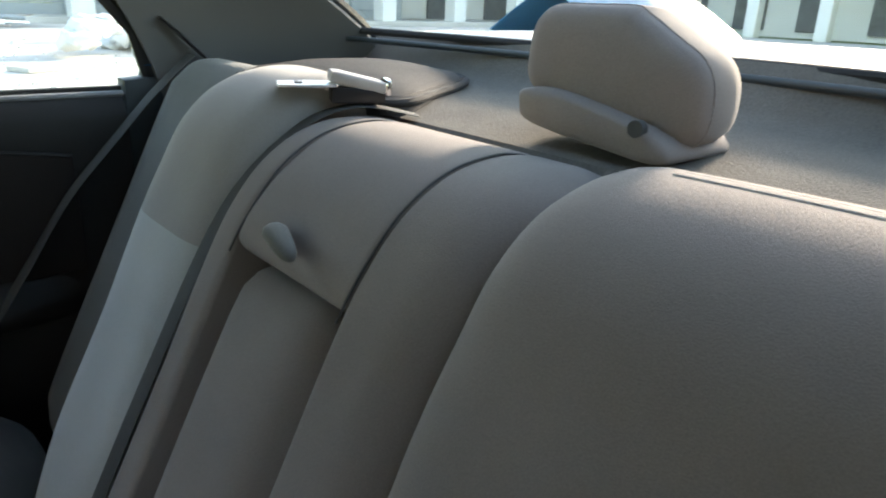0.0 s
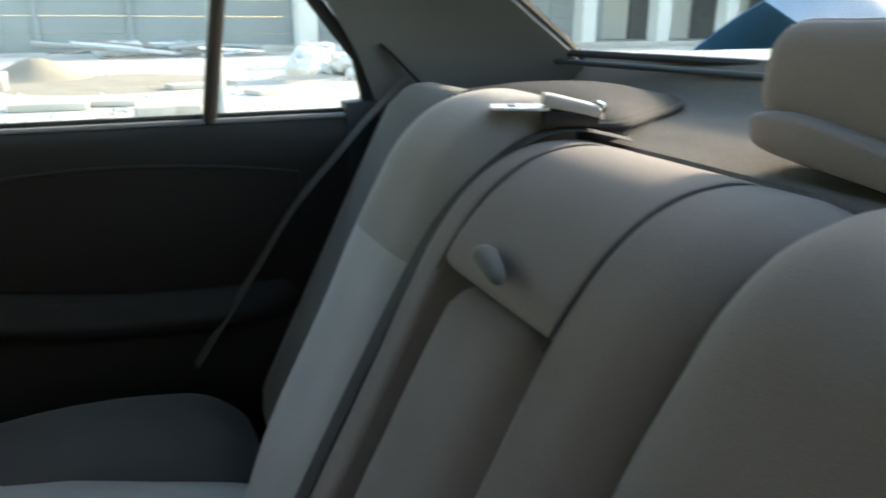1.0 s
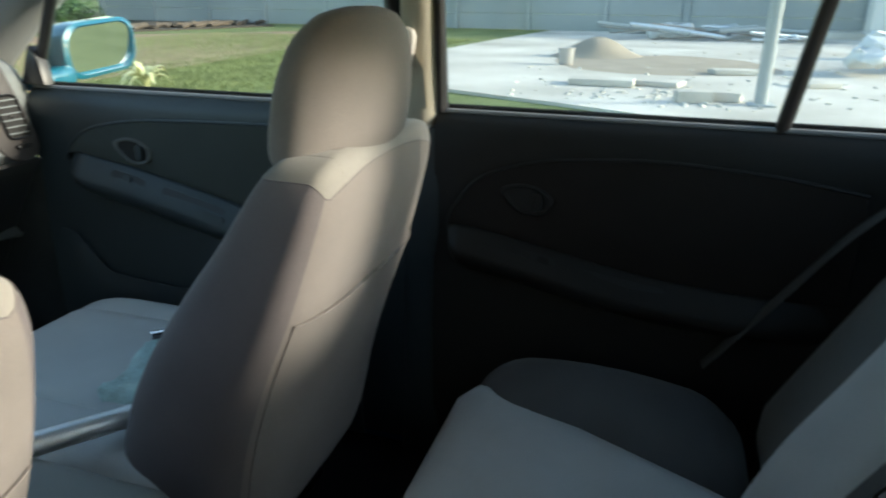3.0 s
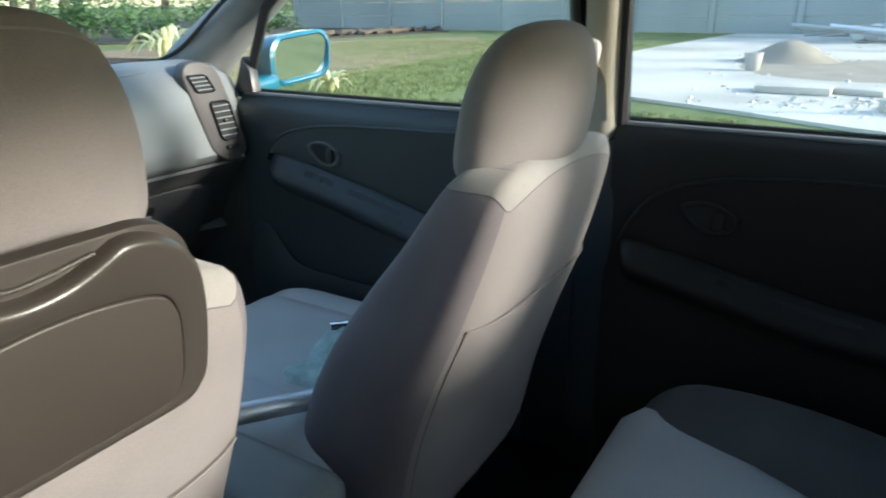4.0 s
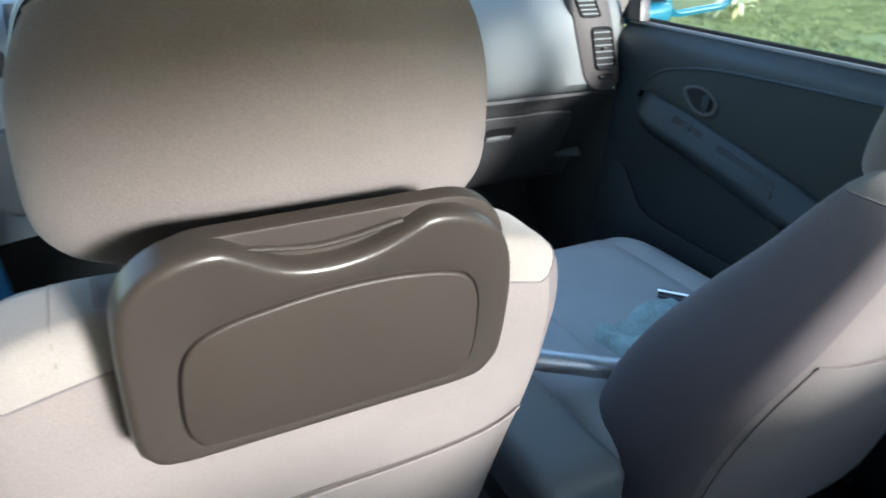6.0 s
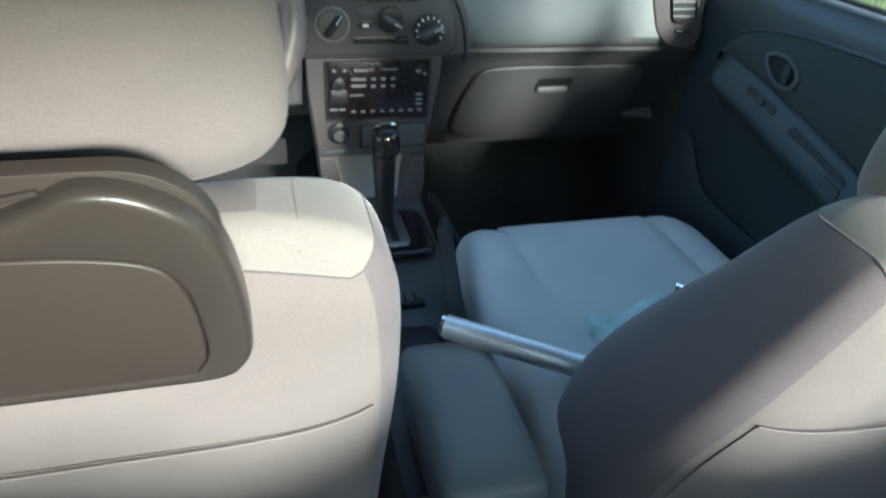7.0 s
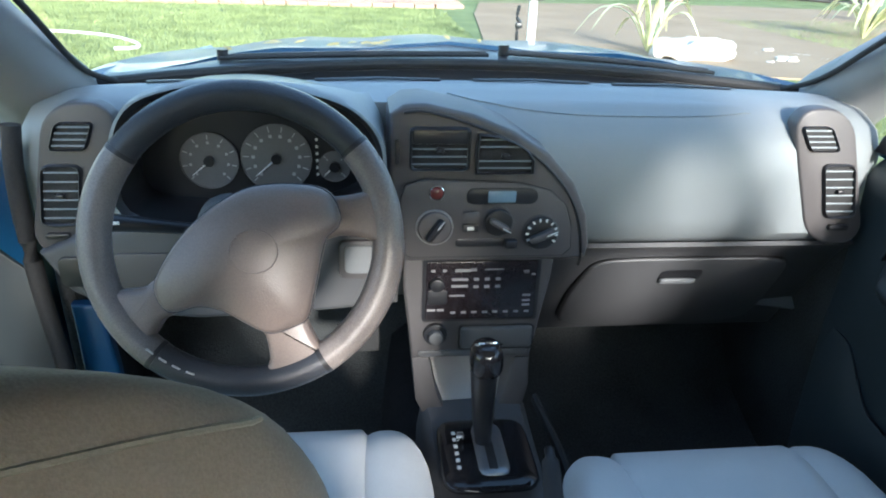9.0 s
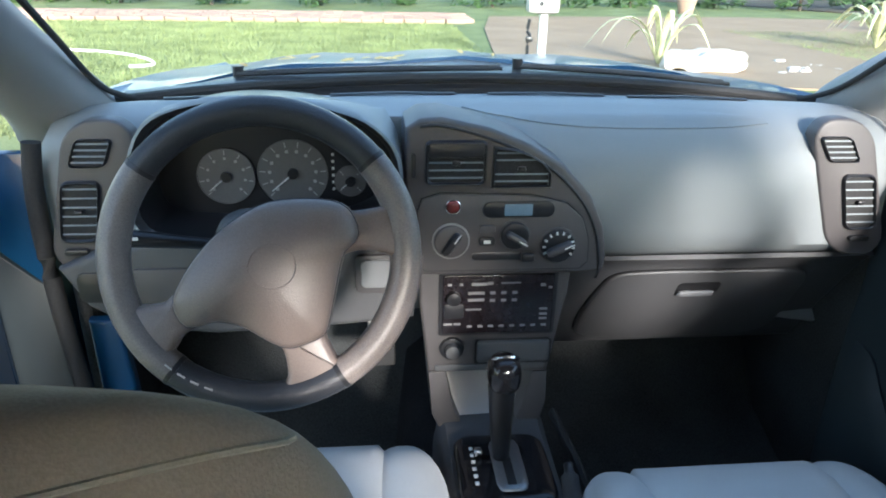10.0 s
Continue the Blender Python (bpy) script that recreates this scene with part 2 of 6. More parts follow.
def cyl(a, b, r, r2=None, n=20, bevel=0.0):
    """A round bar from a to b."""
    a, b = Vector(a), Vector(b)
    bm = bmesh.new()
    bmesh.ops.create_cone(bm, cap_ends=True, segments=n, radius1=r, radius2=r if r2 is None else r2, depth=(b - a).length)
    if bevel:
        rim = [e for e in bm.edges if any(len(f.verts) > 4 for f in e.link_faces)]
        bmesh.ops.bevel(bm, geom=rim, offset=bevel, segments=2, affect="EDGES", profile=0.5)
    q = (b - a).to_track_quat("Z", "Y").to_matrix().to_4x4()
    bmesh.ops.transform(bm, matrix=Matrix.Translation((a + b) / 2) @ q, verts=bm.verts)
    return bm


def tube(pts, r, n=10, closed=False, flat=1.0):
    """A round or flattened bar along a line of points; r may be a list."""
    pts = [Vector(p) for p in pts]
    bm = bmesh.new()
    rings = []
    k = len(pts)
    up = Vector((0, 0, 1))
    for i, p in enumerate(pts):
        a = pts[(i - 1) % k] if closed else pts[max(0, i - 1)]
        b = pts[(i + 1) % k] if closed else pts[min(k - 1, i + 1)]
        d = (b - a).normalized()
        s = d.cross(up)
        if s.length < 1e-3:
            s = d.cross(Vector((0, 1, 0)))
        s.normalize()
        t = s.cross(d).normalized()
        rr = r[i] if hasattr(r, "__len__") else r
        rings.append([bm.verts.new(p + s * math.cos(2 * math.pi * j / n) * rr + t * math.sin(2 * math.pi * j / n) * rr * flat) for j in range(n)])
    for i in range(k if closed else k - 1):
        A, B = rings[i], rings[(i + 1) % k]
        for j in range(n):
            bm.faces.new((A[j], A[(j + 1) % n], B[(j + 1) % n], B[j]))
    if not closed:
        bm.faces.new(rings[0][::-1])
        bm.faces.new(rings[-1])
    bmesh.ops.recalc_face_normals(bm, faces=bm.faces[:])
    return bm


def curve3(pts, n=8):
    """A smooth line through points."""
    P = [Vector(p) for p in pts]
    out = []
    for i in range(len(P) - 1):
        p0, p1, p2, p3 = P[max(0, i - 1)], P[i], P[i + 1], P[min(len(P) - 1, i + 2)]
        for j in range(n):
            t = j / n
            out.append(0.5 * (2 * p1 + (p2 - p0) * t + (2 * p0 - 5 * p1 + 4 * p2 - p3) * t * t + (3 * p1 - p0 - 3 * p2 + p3) * t ** 3))
    out.append(P[-1])
    return out


def loft(rings, caps=True, closed=True):
    """A skin over rings of equal counts."""
    bm = bmesh.new()
    R = [[bm.verts.new(p) for p in ring] for ring in rings]
    n = len(R[0])
    for A, B in zip(R, R[1:]):
        for j in range(n if closed else n - 1):
            bm.faces.new((A[j], A[(j + 1) % n], B[(j + 1) % n], B[j]))
    if caps:
        bm.faces.new(R[0][::-1])
        bm.faces.new(R[-1])
    bmesh.ops.recalc_face_normals(bm, faces=bm.faces[:])
    return bm


def sheet(rows, thick):
    """A skin of a grid of points, given thickness along its normals."""
    bm = loft(rows, caps=False, closed=False)
    bm.normal_update()
    bmesh.ops.solidify(bm, geom=bm.faces[:], thickness=thick)
    bmesh.ops.recalc_face_normals(bm, faces=bm.faces[:])
    return bm


def slab(outline, y0, y1, bevel=0.004, seg=2, put=None):
    """A plate: an outline in x and z, from y0 (towards the cabin) to y1."""
    bm = bmesh.new()
    A = [bm.verts.new((x, y0, z)) for x, z in outline]
    B = [bm.verts.new((x, y1, z)) for x, z in outline]
    n = len(A)
    bm.faces.new(A)
    bm.faces.new(B[::-1])
    for j in range(n):
        bm.faces.new((A[j], B[j], B[(j + 1) % n], A[(j + 1) % n]))
    bmesh.ops.recalc_face_normals(bm, faces=bm.faces[:])
    if bevel:
        ring = [e for e in bm.edges if all(abs(v.co.y - y0) < 1e-6 for v in e.verts)]
        bmesh.ops.bevel(bm, geom=ring, offset=bevel, segments=seg, affect="EDGES", profile=0.5)
    if put:
        bmesh.ops.transform(bm, matrix=put, verts=bm.verts)
    return bm


def rrect(cx, cz, w, h, r, n=5):
    """A rounded oblong outline."""
    r = min(r, w / 2 - 1e-4, h / 2 - 1e-4)
    out = []
    for k, (sx, sz) in enumerate(((1, 1), (-1, 1), (-1, -1), (1, -1))):
        for i in range(n + 1):
            a = math.pi / 2 * (k + i / n)
            out.append((cx + sx * (w / 2 - r) + r * math.cos(a), cz + sz * (h / 2 - r) + r * math.sin(a)))
    return out


def smooth2(pts, n=5):
    """A closed smooth outline through points in x and z."""
    P = [Vector((a, b)) for a, b in pts]
    k, out = len(P), []
    for i in range(k):
        p0, p1, p2, p3 = P[i - 1], P[i], P[(i + 1) % k], P[(i + 2) % k]
        for j in range(n):
            t = j / n
            q = 0.5 * (2 * p1 + (p2 - p0) * t + (2 * p0 - 5 * p1 + 4 * p2 - p3) * t * t + (3 * p1 - p0 - 3 * p2 + p3) * t ** 3)
            out.append((q.x, q.y))
    return out


def frame_ring(outer, inner, y0, y1, y2, bevel=0.003):
    """A frame between two outlines of equal counts: front at y0, outside back to y1, inside back to y2."""
    rings = [[(x, y1, z) for x, z in outer], [(x, y0 + bevel, z) for x, z in outer],
             [(x * 0.5 + u * 0.5, y0, z * 0.5 + w * 0.5) for (x, z), (u, w) in zip(outer, inner)],
             [(x, y0 + bevel, z) for x, z in inner], [(x, y2, z) for x, z in inner]]
    return loft(rings, caps=False)


def resample(outline, cx, cz, n=72):
    """The outline as seen from a middle point, at even angles."""
    out = []
    for k in range(n):
        a = 2 * math.pi * k / n
        d = (math.cos(a), math.sin(a))
        best = 0
        for (x0, z0), (x1, z1) in zip(outline, outline[1:] + outline[:1]):
            ex, ez = x1 - x0, z1 - z0
            den = d[0] * ez - d[1] * ex
            if abs(den) < 1e-12:
                continue
            t = ((x0 - cx) * ez - (z0 - cz) * ex) / den
            u = ((x0 - cx) * d[1] - (z0 - cz) * d[0]) / den
            if t > 0 and -1e-6 <= u <= 1 + 1e-6:
                best = max(best, t)
        out.append((cx + best * d[0], cz + best * d[1]))
    return out


def lerp(a, b, t):
    return a + (b - a) * t


RX = lambda d: Matrix.Rotation(radians(d), 3, "X")
RY = lambda d: Matrix.Rotation(radians(d), 3, "Y")
RZ = lambda d: Matrix.Rotation(radians(d), 3, "Z")

# ---- car body ----
FLOOR, GROUND = -0.13, -0.38
body = thing("car_body", (0, 0.2, GROUND), "blue saloon car shell with grey cabin lining, standing on grass", "car body")


def yz_plate(outline, x0, x1, bevel=0.003, seg=2, side=1):
    """A plate on a side wall: an outline in y and z, from x0 (towards the cabin) to x1."""
    bm = slab(outline, x0, x1, bevel, seg)
    for v in bm.verts:
        v.co = Vector((side * v.co.y, v.co.x, v.co.z))
    bmesh.ops.recalc_face_normals(bm, faces=bm.faces[:])
    return bm


part("floor_pan", box((0, -0.15, FLOOR - 0.02), (1.44, 2.6, 0.04), 0.005), CARPET, body, "black carpeted cabin floor")
tun = [[(x, y, z) for x, z in ((-0.17, FLOOR), (-0.13, 0.0 + h), (-0.07, 0.05 + h), (0.07, 0.05 + h), (0.13, 0.0 + h), (0.17, FLOOR))] for y, h in ((-0.8, -0.08), (-0.3, -0.06), (0.2, -0.02), (0.7, 0.03), (1.12, 0.08))]
part("floor_tunnel", loft(tun), CARPET, body)
part("firewall", sheet([[(x, y, z) for x in (-0.72, 0, 0.72)] for y, z in ((0.60, FLOOR + 0.004), (0.86, FLOOR + 0.01), (1.0, -0.07), (1.1, 0.06), (1.12, 0.6))], 0.02), CARPET_FRONT, body, "grey carpeted footwell bulkhead")
for s in (-1, 1):
    part("kick_panel", box((0.70, 0.93, 0.15), (0.03, 0.42, 0.56), 0.01) if s > 0 else box((-0.70, 0.975, 0.15), (0.03, 0.33, 0.56), 0.01), CARPET_FRONT, body)
    part("door_sill", box((s * 0.745, 0.0, FLOOR + 0.01), (0.09, 2.0, 0.11), 0.02), PAINT, body, "blue painted door sill")
    part("wheel_arch_lining", soft((s * 0.62, -1.28, 0.16), (0.26, 0.62, 0.60), 0.1, 5), DOORTRIM, body)
    # pillars
    ap = curve3([(s * 0.675, 0.97, 0.62), (s * 0.668, 0.90, 0.68), (s * 0.655, 0.66, 0.83), (s * 0.62, 0.42, 0.955), (s * 0.60, 0.30, 0.985)], 4)
    part("a_pillar", tube([p + Vector((s * 0.050, 0, 0)) for p in ap], [0.095, 0.095, 0.093, 0.09, 0.086, 0.08, 0.074, 0.068, 0.064] + [0.06] * (len(ap) - 9), 14, flat=0.75), PILLAR, body, "grey plastic windscreen pillar trim")
    part("pillar_seal", tube(curve3([(s * 0.60, 0.955, 0.672), (s * 0.628, 0.905, 0.694), (s * 0.632, 0.84, 0.728), (s * 0.622, 0.72, 0.80), (s * 0.597, 0.52, 0.905), (s * 0.575, 0.40, 0.955)], 5), 0.005, 8), RUBBER, body, "black edge of the windscreen")
    rail = curve3([(s * 0.575, 0.36, 0.985), (s * 0.60, 0.0, 1.0), (s * 0.605, -0.4, 0.995), (s * 0.60, -0.75, 0.965), (s * 0.575, -0.98, 0.955)], 5)
    part("roof_rail", tube([p + Vector((s * 0.012, 0, -0.022)) for p in rail], 0.050, 14), PILLAR, body)
    bp = [(s * 0.705, -0.165, 0.54), (s * 0.69, -0.168, 0.66), (s * 0.655, -0.175, 0.82), (s * 0.61, -0.18, 0.97)]
    part("b_pillar", tube(curve3(bp, 4), 0.033, 12, flat=1.0), PILLAR_BEIGE, body, "beige plastic centre pillar trim")
    # Mostly hidden post, added to keep side sun off the dash.
    part("door_post", tube([(s * 0.722, -0.122, 0.60), (s * 0.696, -0.122, 0.76), (s * 0.651, -0.122, 0.93)], 0.022, 10), DOORTRIM, body, "dark frame post of the front door, added against the sun")
    fb = thing("seat_belt", (s * 0.665, -0.18, 0.60), "beige front seat belt hanging from the centre pillar", "seat belt")
    part("guide", soft((s * 0.634, -0.158, 0.712), (0.022, 0.034, 0.075), (0.010, 0.016, 0.02), 5, rot=RX(12)), PLATE, fb, "beige belt guide")
    part("webbing", tube([(s * 0.640, -0.166, 0.705), (s * 0.648, -0.172, 0.68), (s * 0.664, -0.172, 0.61)], 0.016, 10, flat=0.12), PILLAR_BEIGE, fb)
    part("b_pillar_base", soft((s * 0.70, -0.17, 0.22), (0.06, 0.10, 0.72), 0.02, 4), DOORTRIM, body)
    A = curve3([(s * 0.705, -1.06, 0.56), (s * 0.695, -1.04, 0.65), (s * 0.678, -0.99, 0.75), (s * 0.655, -0.91, 0.85), (s * 0.62, -0.76, 0.95)], 4)
    B = curve3([(s * 0.61, -1.46, 0.62), (s * 0.58, -1.40, 0.70), (s * 0.565, -1.27, 0.79), (s * 0.55, -1.12, 0.89), (s * 0.53, -0.97, 0.975)], 4)
    rows = [[a.lerp(b, t) + Vector((s * 0.03 * math.sin(math.pi * t), 0, 0)) for t in [k / 8 for k in range(9)]] for a, b in zip(A, B)]
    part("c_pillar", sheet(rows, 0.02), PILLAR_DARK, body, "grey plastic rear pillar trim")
    part("rear_glass_edge", tube([p + Vector((s * 0.004, 0.006, 0.0)) for p in B], 0.014, 8), RUBBER, body)
    part("side_lining", soft((s * 0.705, -1.16, 0.46), (0.05, 0.34, 0.34), 0.015, 4), DOORTRIM, body)
    sl = [(s * 0.655, -1.05, 0.722), (s * 0.652, -1.075, 0.70), (s * 0.648, -1.105, 0.67), (s * 0.642, -1.13, 0.645)]
    part("belt_slot", tube(sl, 0.009, 8, flat=0.35), BLACK, body)
    # outer sides
    quarter = [[(s * x, y, z) for y in (-1.03, -1.2, -1.5, -1.8, -2.02)] for x, z in ((0.70, 0.66), (0.79, 0.55), (0.82, 0.3), (0.82, 0.0), (0.79, -0.18))]
    part("rear_quarter_panel", sheet(quarter, 0.02), PAINT, body, "blue rear wing")
    fend = [[(s * x, y, z + (0.09 if z > 0.5 else 0.03) * (1.2 - max(1.0, y))) for y in (0.90, 1.1, 1.5, 1.9, 2.12)] for x, z in ((0.69, 0.66), (0.77, 0.58), (0.82, 0.35), (0.82, 0.1), (0.80, -0.15))]
    part("front_wing", sheet(fend, 0.02), PAINT, body, "blue front wing")
    side = 1 if s > 0 else -1
    for y in (1.38, -1.30):
        tyre = part("tyre", tube([(s * 0.74, y + 0.24 * math.cos(a), GROUND + 0.29 + 0.24 * math.sin(a)) for a in [2 * math.pi * k / 28 for k in range(28)]], 0.055, 10, True, 1.5), RUBBER, body, "black rubber tyre")
        part("wheel_rim", cyl((s * 0.70, y, GROUND + 0.29), (s * 0.80, y, GROUND + 0.29), 0.19, 0.17, 24, 0.01), STEEL, tyre)


def roof_z(x, y):
    return 1.035 - 0.05 * (x / 0.58) ** 2 - 0.10 * max(0, (y - 0.0) / 0.4) ** 2 * 0.5 - 0.10 * max(0, (-y - 0.55) / 0.43) ** 2 * 0.5


xs = [-0.58 + 0.058 * k * 2 for k in range(11)]
part("roof", sheet([[(x, y, roof_z(x, y)) for x in xs] for y in (0.36, 0.2, 0, -0.25, -0.5, -0.75, -0.98)], 0.015), PAINT, body, "blue roof panel")
part("headliner", sheet([[(x, y, roof_z(x, y) - 0.03) for x in xs] for y in (0.34, 0.2, 0, -0.25, -0.5, -0.75, -0.96)], 0.008), HEADLINER, body, "pale cloth roof lining")


def screen_base(x):
    u = x / 0.65
    return Vector((x, 1.03 - 0.09 * u * u, 0.705 - 0.03 * u * u))


gx = [-0.65 + 0.13 * k for k in range(11)]
ws = [[screen_base(x).lerp(Vector((x * 0.86, 0.37 - 0.03 * (x / 0.65) ** 2, 0.985)), t) + Vector((0, 0.03, 0.02)) * math.sin(math.pi * t) for x in gx] for t in [k / 6 for k in range(7)]]
w = part("windscreen", sheet(ws, 0.004), GLASS, body, "clear curved windscreen")
w.visible_shadow = False
part("windscreen_foot", sheet([[screen_base(x) + Vector((0, 0.006, dz)) for x in gx] for dz in (-0.10, -0.05, 0.0)], 0.004), BLACK, body, "black band along the foot of the windscreen")
part("windscreen_seal", tube([screen_base(x) + Vector((0, 0.0, -0.004)) for x in gx], 0.009, 8), RUBBER, body)
rg = [[Vector((x, -1.43 + 0.06 * (x / 0.58) ** 2, 0.715)).lerp(Vector((x * 0.92, -0.97 + 0.02 * (x / 0.58) ** 2, 0.98)), t) + Vector((0, -0.02, 0.02)) * math.sin(math.pi * t) for x in [-0.58 + 0.116 * k for k in range(11)]] for t in [k / 6 for k in range(7)]]
w = part("rear_window", sheet(rg, 0.004), GLASS, body, "clear rear window")
w.visible_shadow = False
part("rear_window_seal", tube([p + Vector((0, 0.004, -0.008)) for p in rg[0]], 0.006, 8), RUBBER, body)


def hood_z(x, y):
    return 0.712 - 0.095 * ((y - 1.16) / 0.98) ** 1.3 - 0.055 * (x / 0.72) ** 2 + 0.006 * math.cos(x * 16)


hx = [-0.72 + 0.09 * k for k in range(17)]


def bonnet_edge(x):
    return 1.245 - 0.22 * (x / 0.72) ** 2


part("bonnet", sheet([[(x, lerp(bonnet_edge(x), 2.14, t), hood_z(x, max(1.16, lerp(bonnet_edge(x), 2.14, t)))) for x in hx] for t in [k / 12 for k in range(13)]], 0.02), PAINT, body, "blue bonnet seen over the wipers")
scuttle = [[screen_base(x) + Vector((0, d, dz)) for x in gx] for d, dz in ((0.0, -0.016), (0.04, -0.008), (0.09, -0.002))]
scuttle.append([Vector((x, bonnet_edge(x) + 0.012, hood_z(x, max(1.16, bonnet_edge(x))) - 0.008)) for x in gx])
part("cowl", sheet(scuttle, 0.008), BLACK, body, "black plastic scuttle under the windscreen")
part("front_bumper", soft((0, 2.14, 0.12), (1.62, 0.2, 0.6), 0.09, 6), PAINT, body)
part("rear_bumper", soft((0, -2.02, 0.05), (1.62, 0.2, 0.5), 0.09, 6), PAINT, body)
part("boot_lid", soft((0, -1.74, 0.40), (1.38, 0.6, 0.62), 0.06, 6), PAINT, body, "blue boot lid behind the rear window")
for pts in (((-0.46, 1.12, 0.697), (-0.2, 1.115, 0.708), (0.06, 1.11, 0.713)), ((0.10, 1.13, 0.714), (0.32, 1.11, 0.704), (0.52, 1.08, 0.690))):
    wip = thing("windscreen_wiper", pts[0], "black windscreen wiper resting on the scuttle", "wiper", "wipers")
    part("blade", tube(curve3([Vector(p) + Vector((0, -0.03, -0.003)) for p in pts], 5), 0.0042, 6), RUBBER, wip)
    part("arm", tube(curve3([Vector(p) + Vector((0, 0.0, -0.002)) for p in pts], 5), 0.0035, 6), BLACK, wip)
    part("pivot", cyl(Vector(pts[0]) - Vector((0, 0, 0.012)), Vector(pts[0]) + Vector((0, 0, 0.010)), 0.011, n=12), BLACK, wip)

# ---- doors ----
def door_panel_x(z):
    pts = [(0.62, 0.700), (0.605, 0.678), (0.57, 0.668), (0.50, 0.672), (0.40, 0.674), (0.30, 0.668), (0.15, 0.665), (0.0, 0.67), (-0.11, 0.68)]
    for (z1, x1), (z0, x0) in zip(pts, pts[1:]):
        if z >= z0:
            return lerp(x0, x1, (z - z0) / (z1 - z0))
    return pts[-1][1]


def build_door(name, y0, y1, label, front, place=None):
    """A closed right-hand door from y0 (rear) to y1 (hinge); place puts it elsewhere."""
    trim_, cloth_ = (DOORTRIM, DOORCLOTH) if front else (DOORTRIM_SHADED, DOORCLOTH_SHADED)

    def fix(bm):
        if place is not None:
            bmesh.ops.transform(bm, matrix=place, verts=bm.verts)
            bmesh.ops.recalc_face_normals(bm, faces=bm.faces[:])
        return bm

    at = Vector((0.72, (y0 + y1) / 2, FLOOR))
    d = thing(name, place @ at if place is not None else at, label, "car door")
    ys = [lerp(y0, y1, k / 14) for k in range(15)]
    zs = [0.604, 0.608, 0.606, 0.598, 0.589, 0.57, 0.53, 0.46, 0.38, 0.30, 0.2, 0.1, 0.0, -0.10]
    xs_ = [0.735, 0.715, 0.700, 0.688, 0.678] + [door_panel_x(z) for z in zs[5:]]
    part("trim_panel", fix(sheet([[(x, y, z) for y in ys] for x, z in zip(xs_, zs)], 0.012)), trim_, d, "dark grey moulded door lining")
    part("outer_skin", fix(sheet([[(x, y, z) for y in ys] for x, z in ((0.725, 0.60), (0.775, 0.57), (0.80, 0.45), (0.815, 0.2), (0.81, -0.0), (0.79, -0.14))], 0.012)), PAINT, d, "blue outer skin")
    part("front_edge", fix(box((0.745, y1 - 0.004, 0.24), (0.10, 0.008, 0.68))), PAINT, d)
    part("rear_edge", fix(box((0.745, y0 + 0.004, 0.24), (0.10, 0.008, 0.68))), PAINT, d)
    if front:
        upper = [(0.650, 0.452), (0.644, 0.468), (0.629, 0.490), (0.598, 0.513), (0.559, 0.529), (0.476, 0.545), (0.373, 0.553), (0.2, 0.558), (0.05, 0.560), (-0.12, 0.556)]
        arm_top = [(0.640, 0.466), (0.609, 0.472), (0.549, 0.462), (0.482, 0.453), (0.41, 0.437), (0.342, 0.422), (0.277, 0.407), (0.215, 0.392), (0.12, 0.368), (0.0, 0.345), (-0.12, 0.335)]
        arm_low = [(0.640, 0.458), (0.615, 0.435), (0.564, 0.415), (0.467, 0.398), (0.395, 0.381), (0.327, 0.366), (0.262, 0.350), (0.215, 0.338), (0.12, 0.314), (0.0, 0.292), (-0.12, 0.284)]
        hy, hz, pull_y, sw_y = 0.462, 0.486, 0.315, 0.475
    else:
        upper = [(-0.225, 0.395), (-0.232, 0.415), (-0.245, 0.440), (-0.288, 0.492), (-0.37, 0.524), (-0.46, 0.537), (-0.564, 0.544), (-0.66, 0.542), (-0.788, 0.532), (-0.90, 0.515)]
        arm_top = [(-0.226, 0.398), (-0.245, 0.402), (-0.29, 0.398), (-0.36, 0.385), (-0.43, 0.372), (-0.50, 0.358), (-0.57, 0.346), (-0.64, 0.338), (-0.72, 0.332), (-0.80, 0.330), (-0.90, 0.330)]
        arm_low = [(-0.226, 0.388), (-0.245, 0.366), (-0.29, 0.356), (-0.36, 0.342), (-0.43, 0.328), (-0.50, 0.313), (-0.57, 0.302), (-0.64, 0.296), (-0.72, 0.290), (-0.80, 0.288), (-0.90, 0.288)]
        hy, hz, pull_y, sw_y = -0.378, 0.462, -0.55, -0.40
    up = [(p.x, p.y) for p in curve3([(a_, b_, 0) for a_, b_ in upper], 4)]
    at_ = [(p.x, p.y) for p in curve3([(a_, b_, 0) for a_, b_ in arm_top], 4)]
    al = [(p.x, p.y) for p in curve3([(a_, b_, 0) for a_, b_ in arm_low], 4)]
    part("insert", fix(yz_plate(up + at_[::-1], 0.662, 0.678, 0.003)), cloth_, d, "dark cloth door insert")
    part("insert_piping", fix(tube([(0.664, y, z + 0.001) for y, z in up], 0.0036, 8)), trim_, d, "moulded edge above the cloth")
    rings, m = [], len(at_) - 1
    for k, ((ya, za), (yb, zb)) in enumerate(zip(at_, al)):
        f = min(1.0, 0.2 + 0.8 * min(k, m - k) / 5)
        prof = ((0.682, ya, za), (0.662, ya, za), (0.656, lerp(ya, yb, 0.12), lerp(za, zb, 0.10)), (0.640, lerp(ya, yb, 0.6), lerp(za, zb, 0.62)), (0.631, lerp(ya, yb, 0.92), lerp(za, zb, 0.92)), (0.629, yb, zb - 0.004), (0.633, yb, zb - 0.016), (0.650, yb, zb - 0.034), (0.682, yb, zb - 0.046))
        rings.append([(lerp(0.682, x, f), y, z) for x, y, z in prof])
    part("armrest", fix(loft(rings)), trim_, d, "moulded armrest with pull recess", 60)

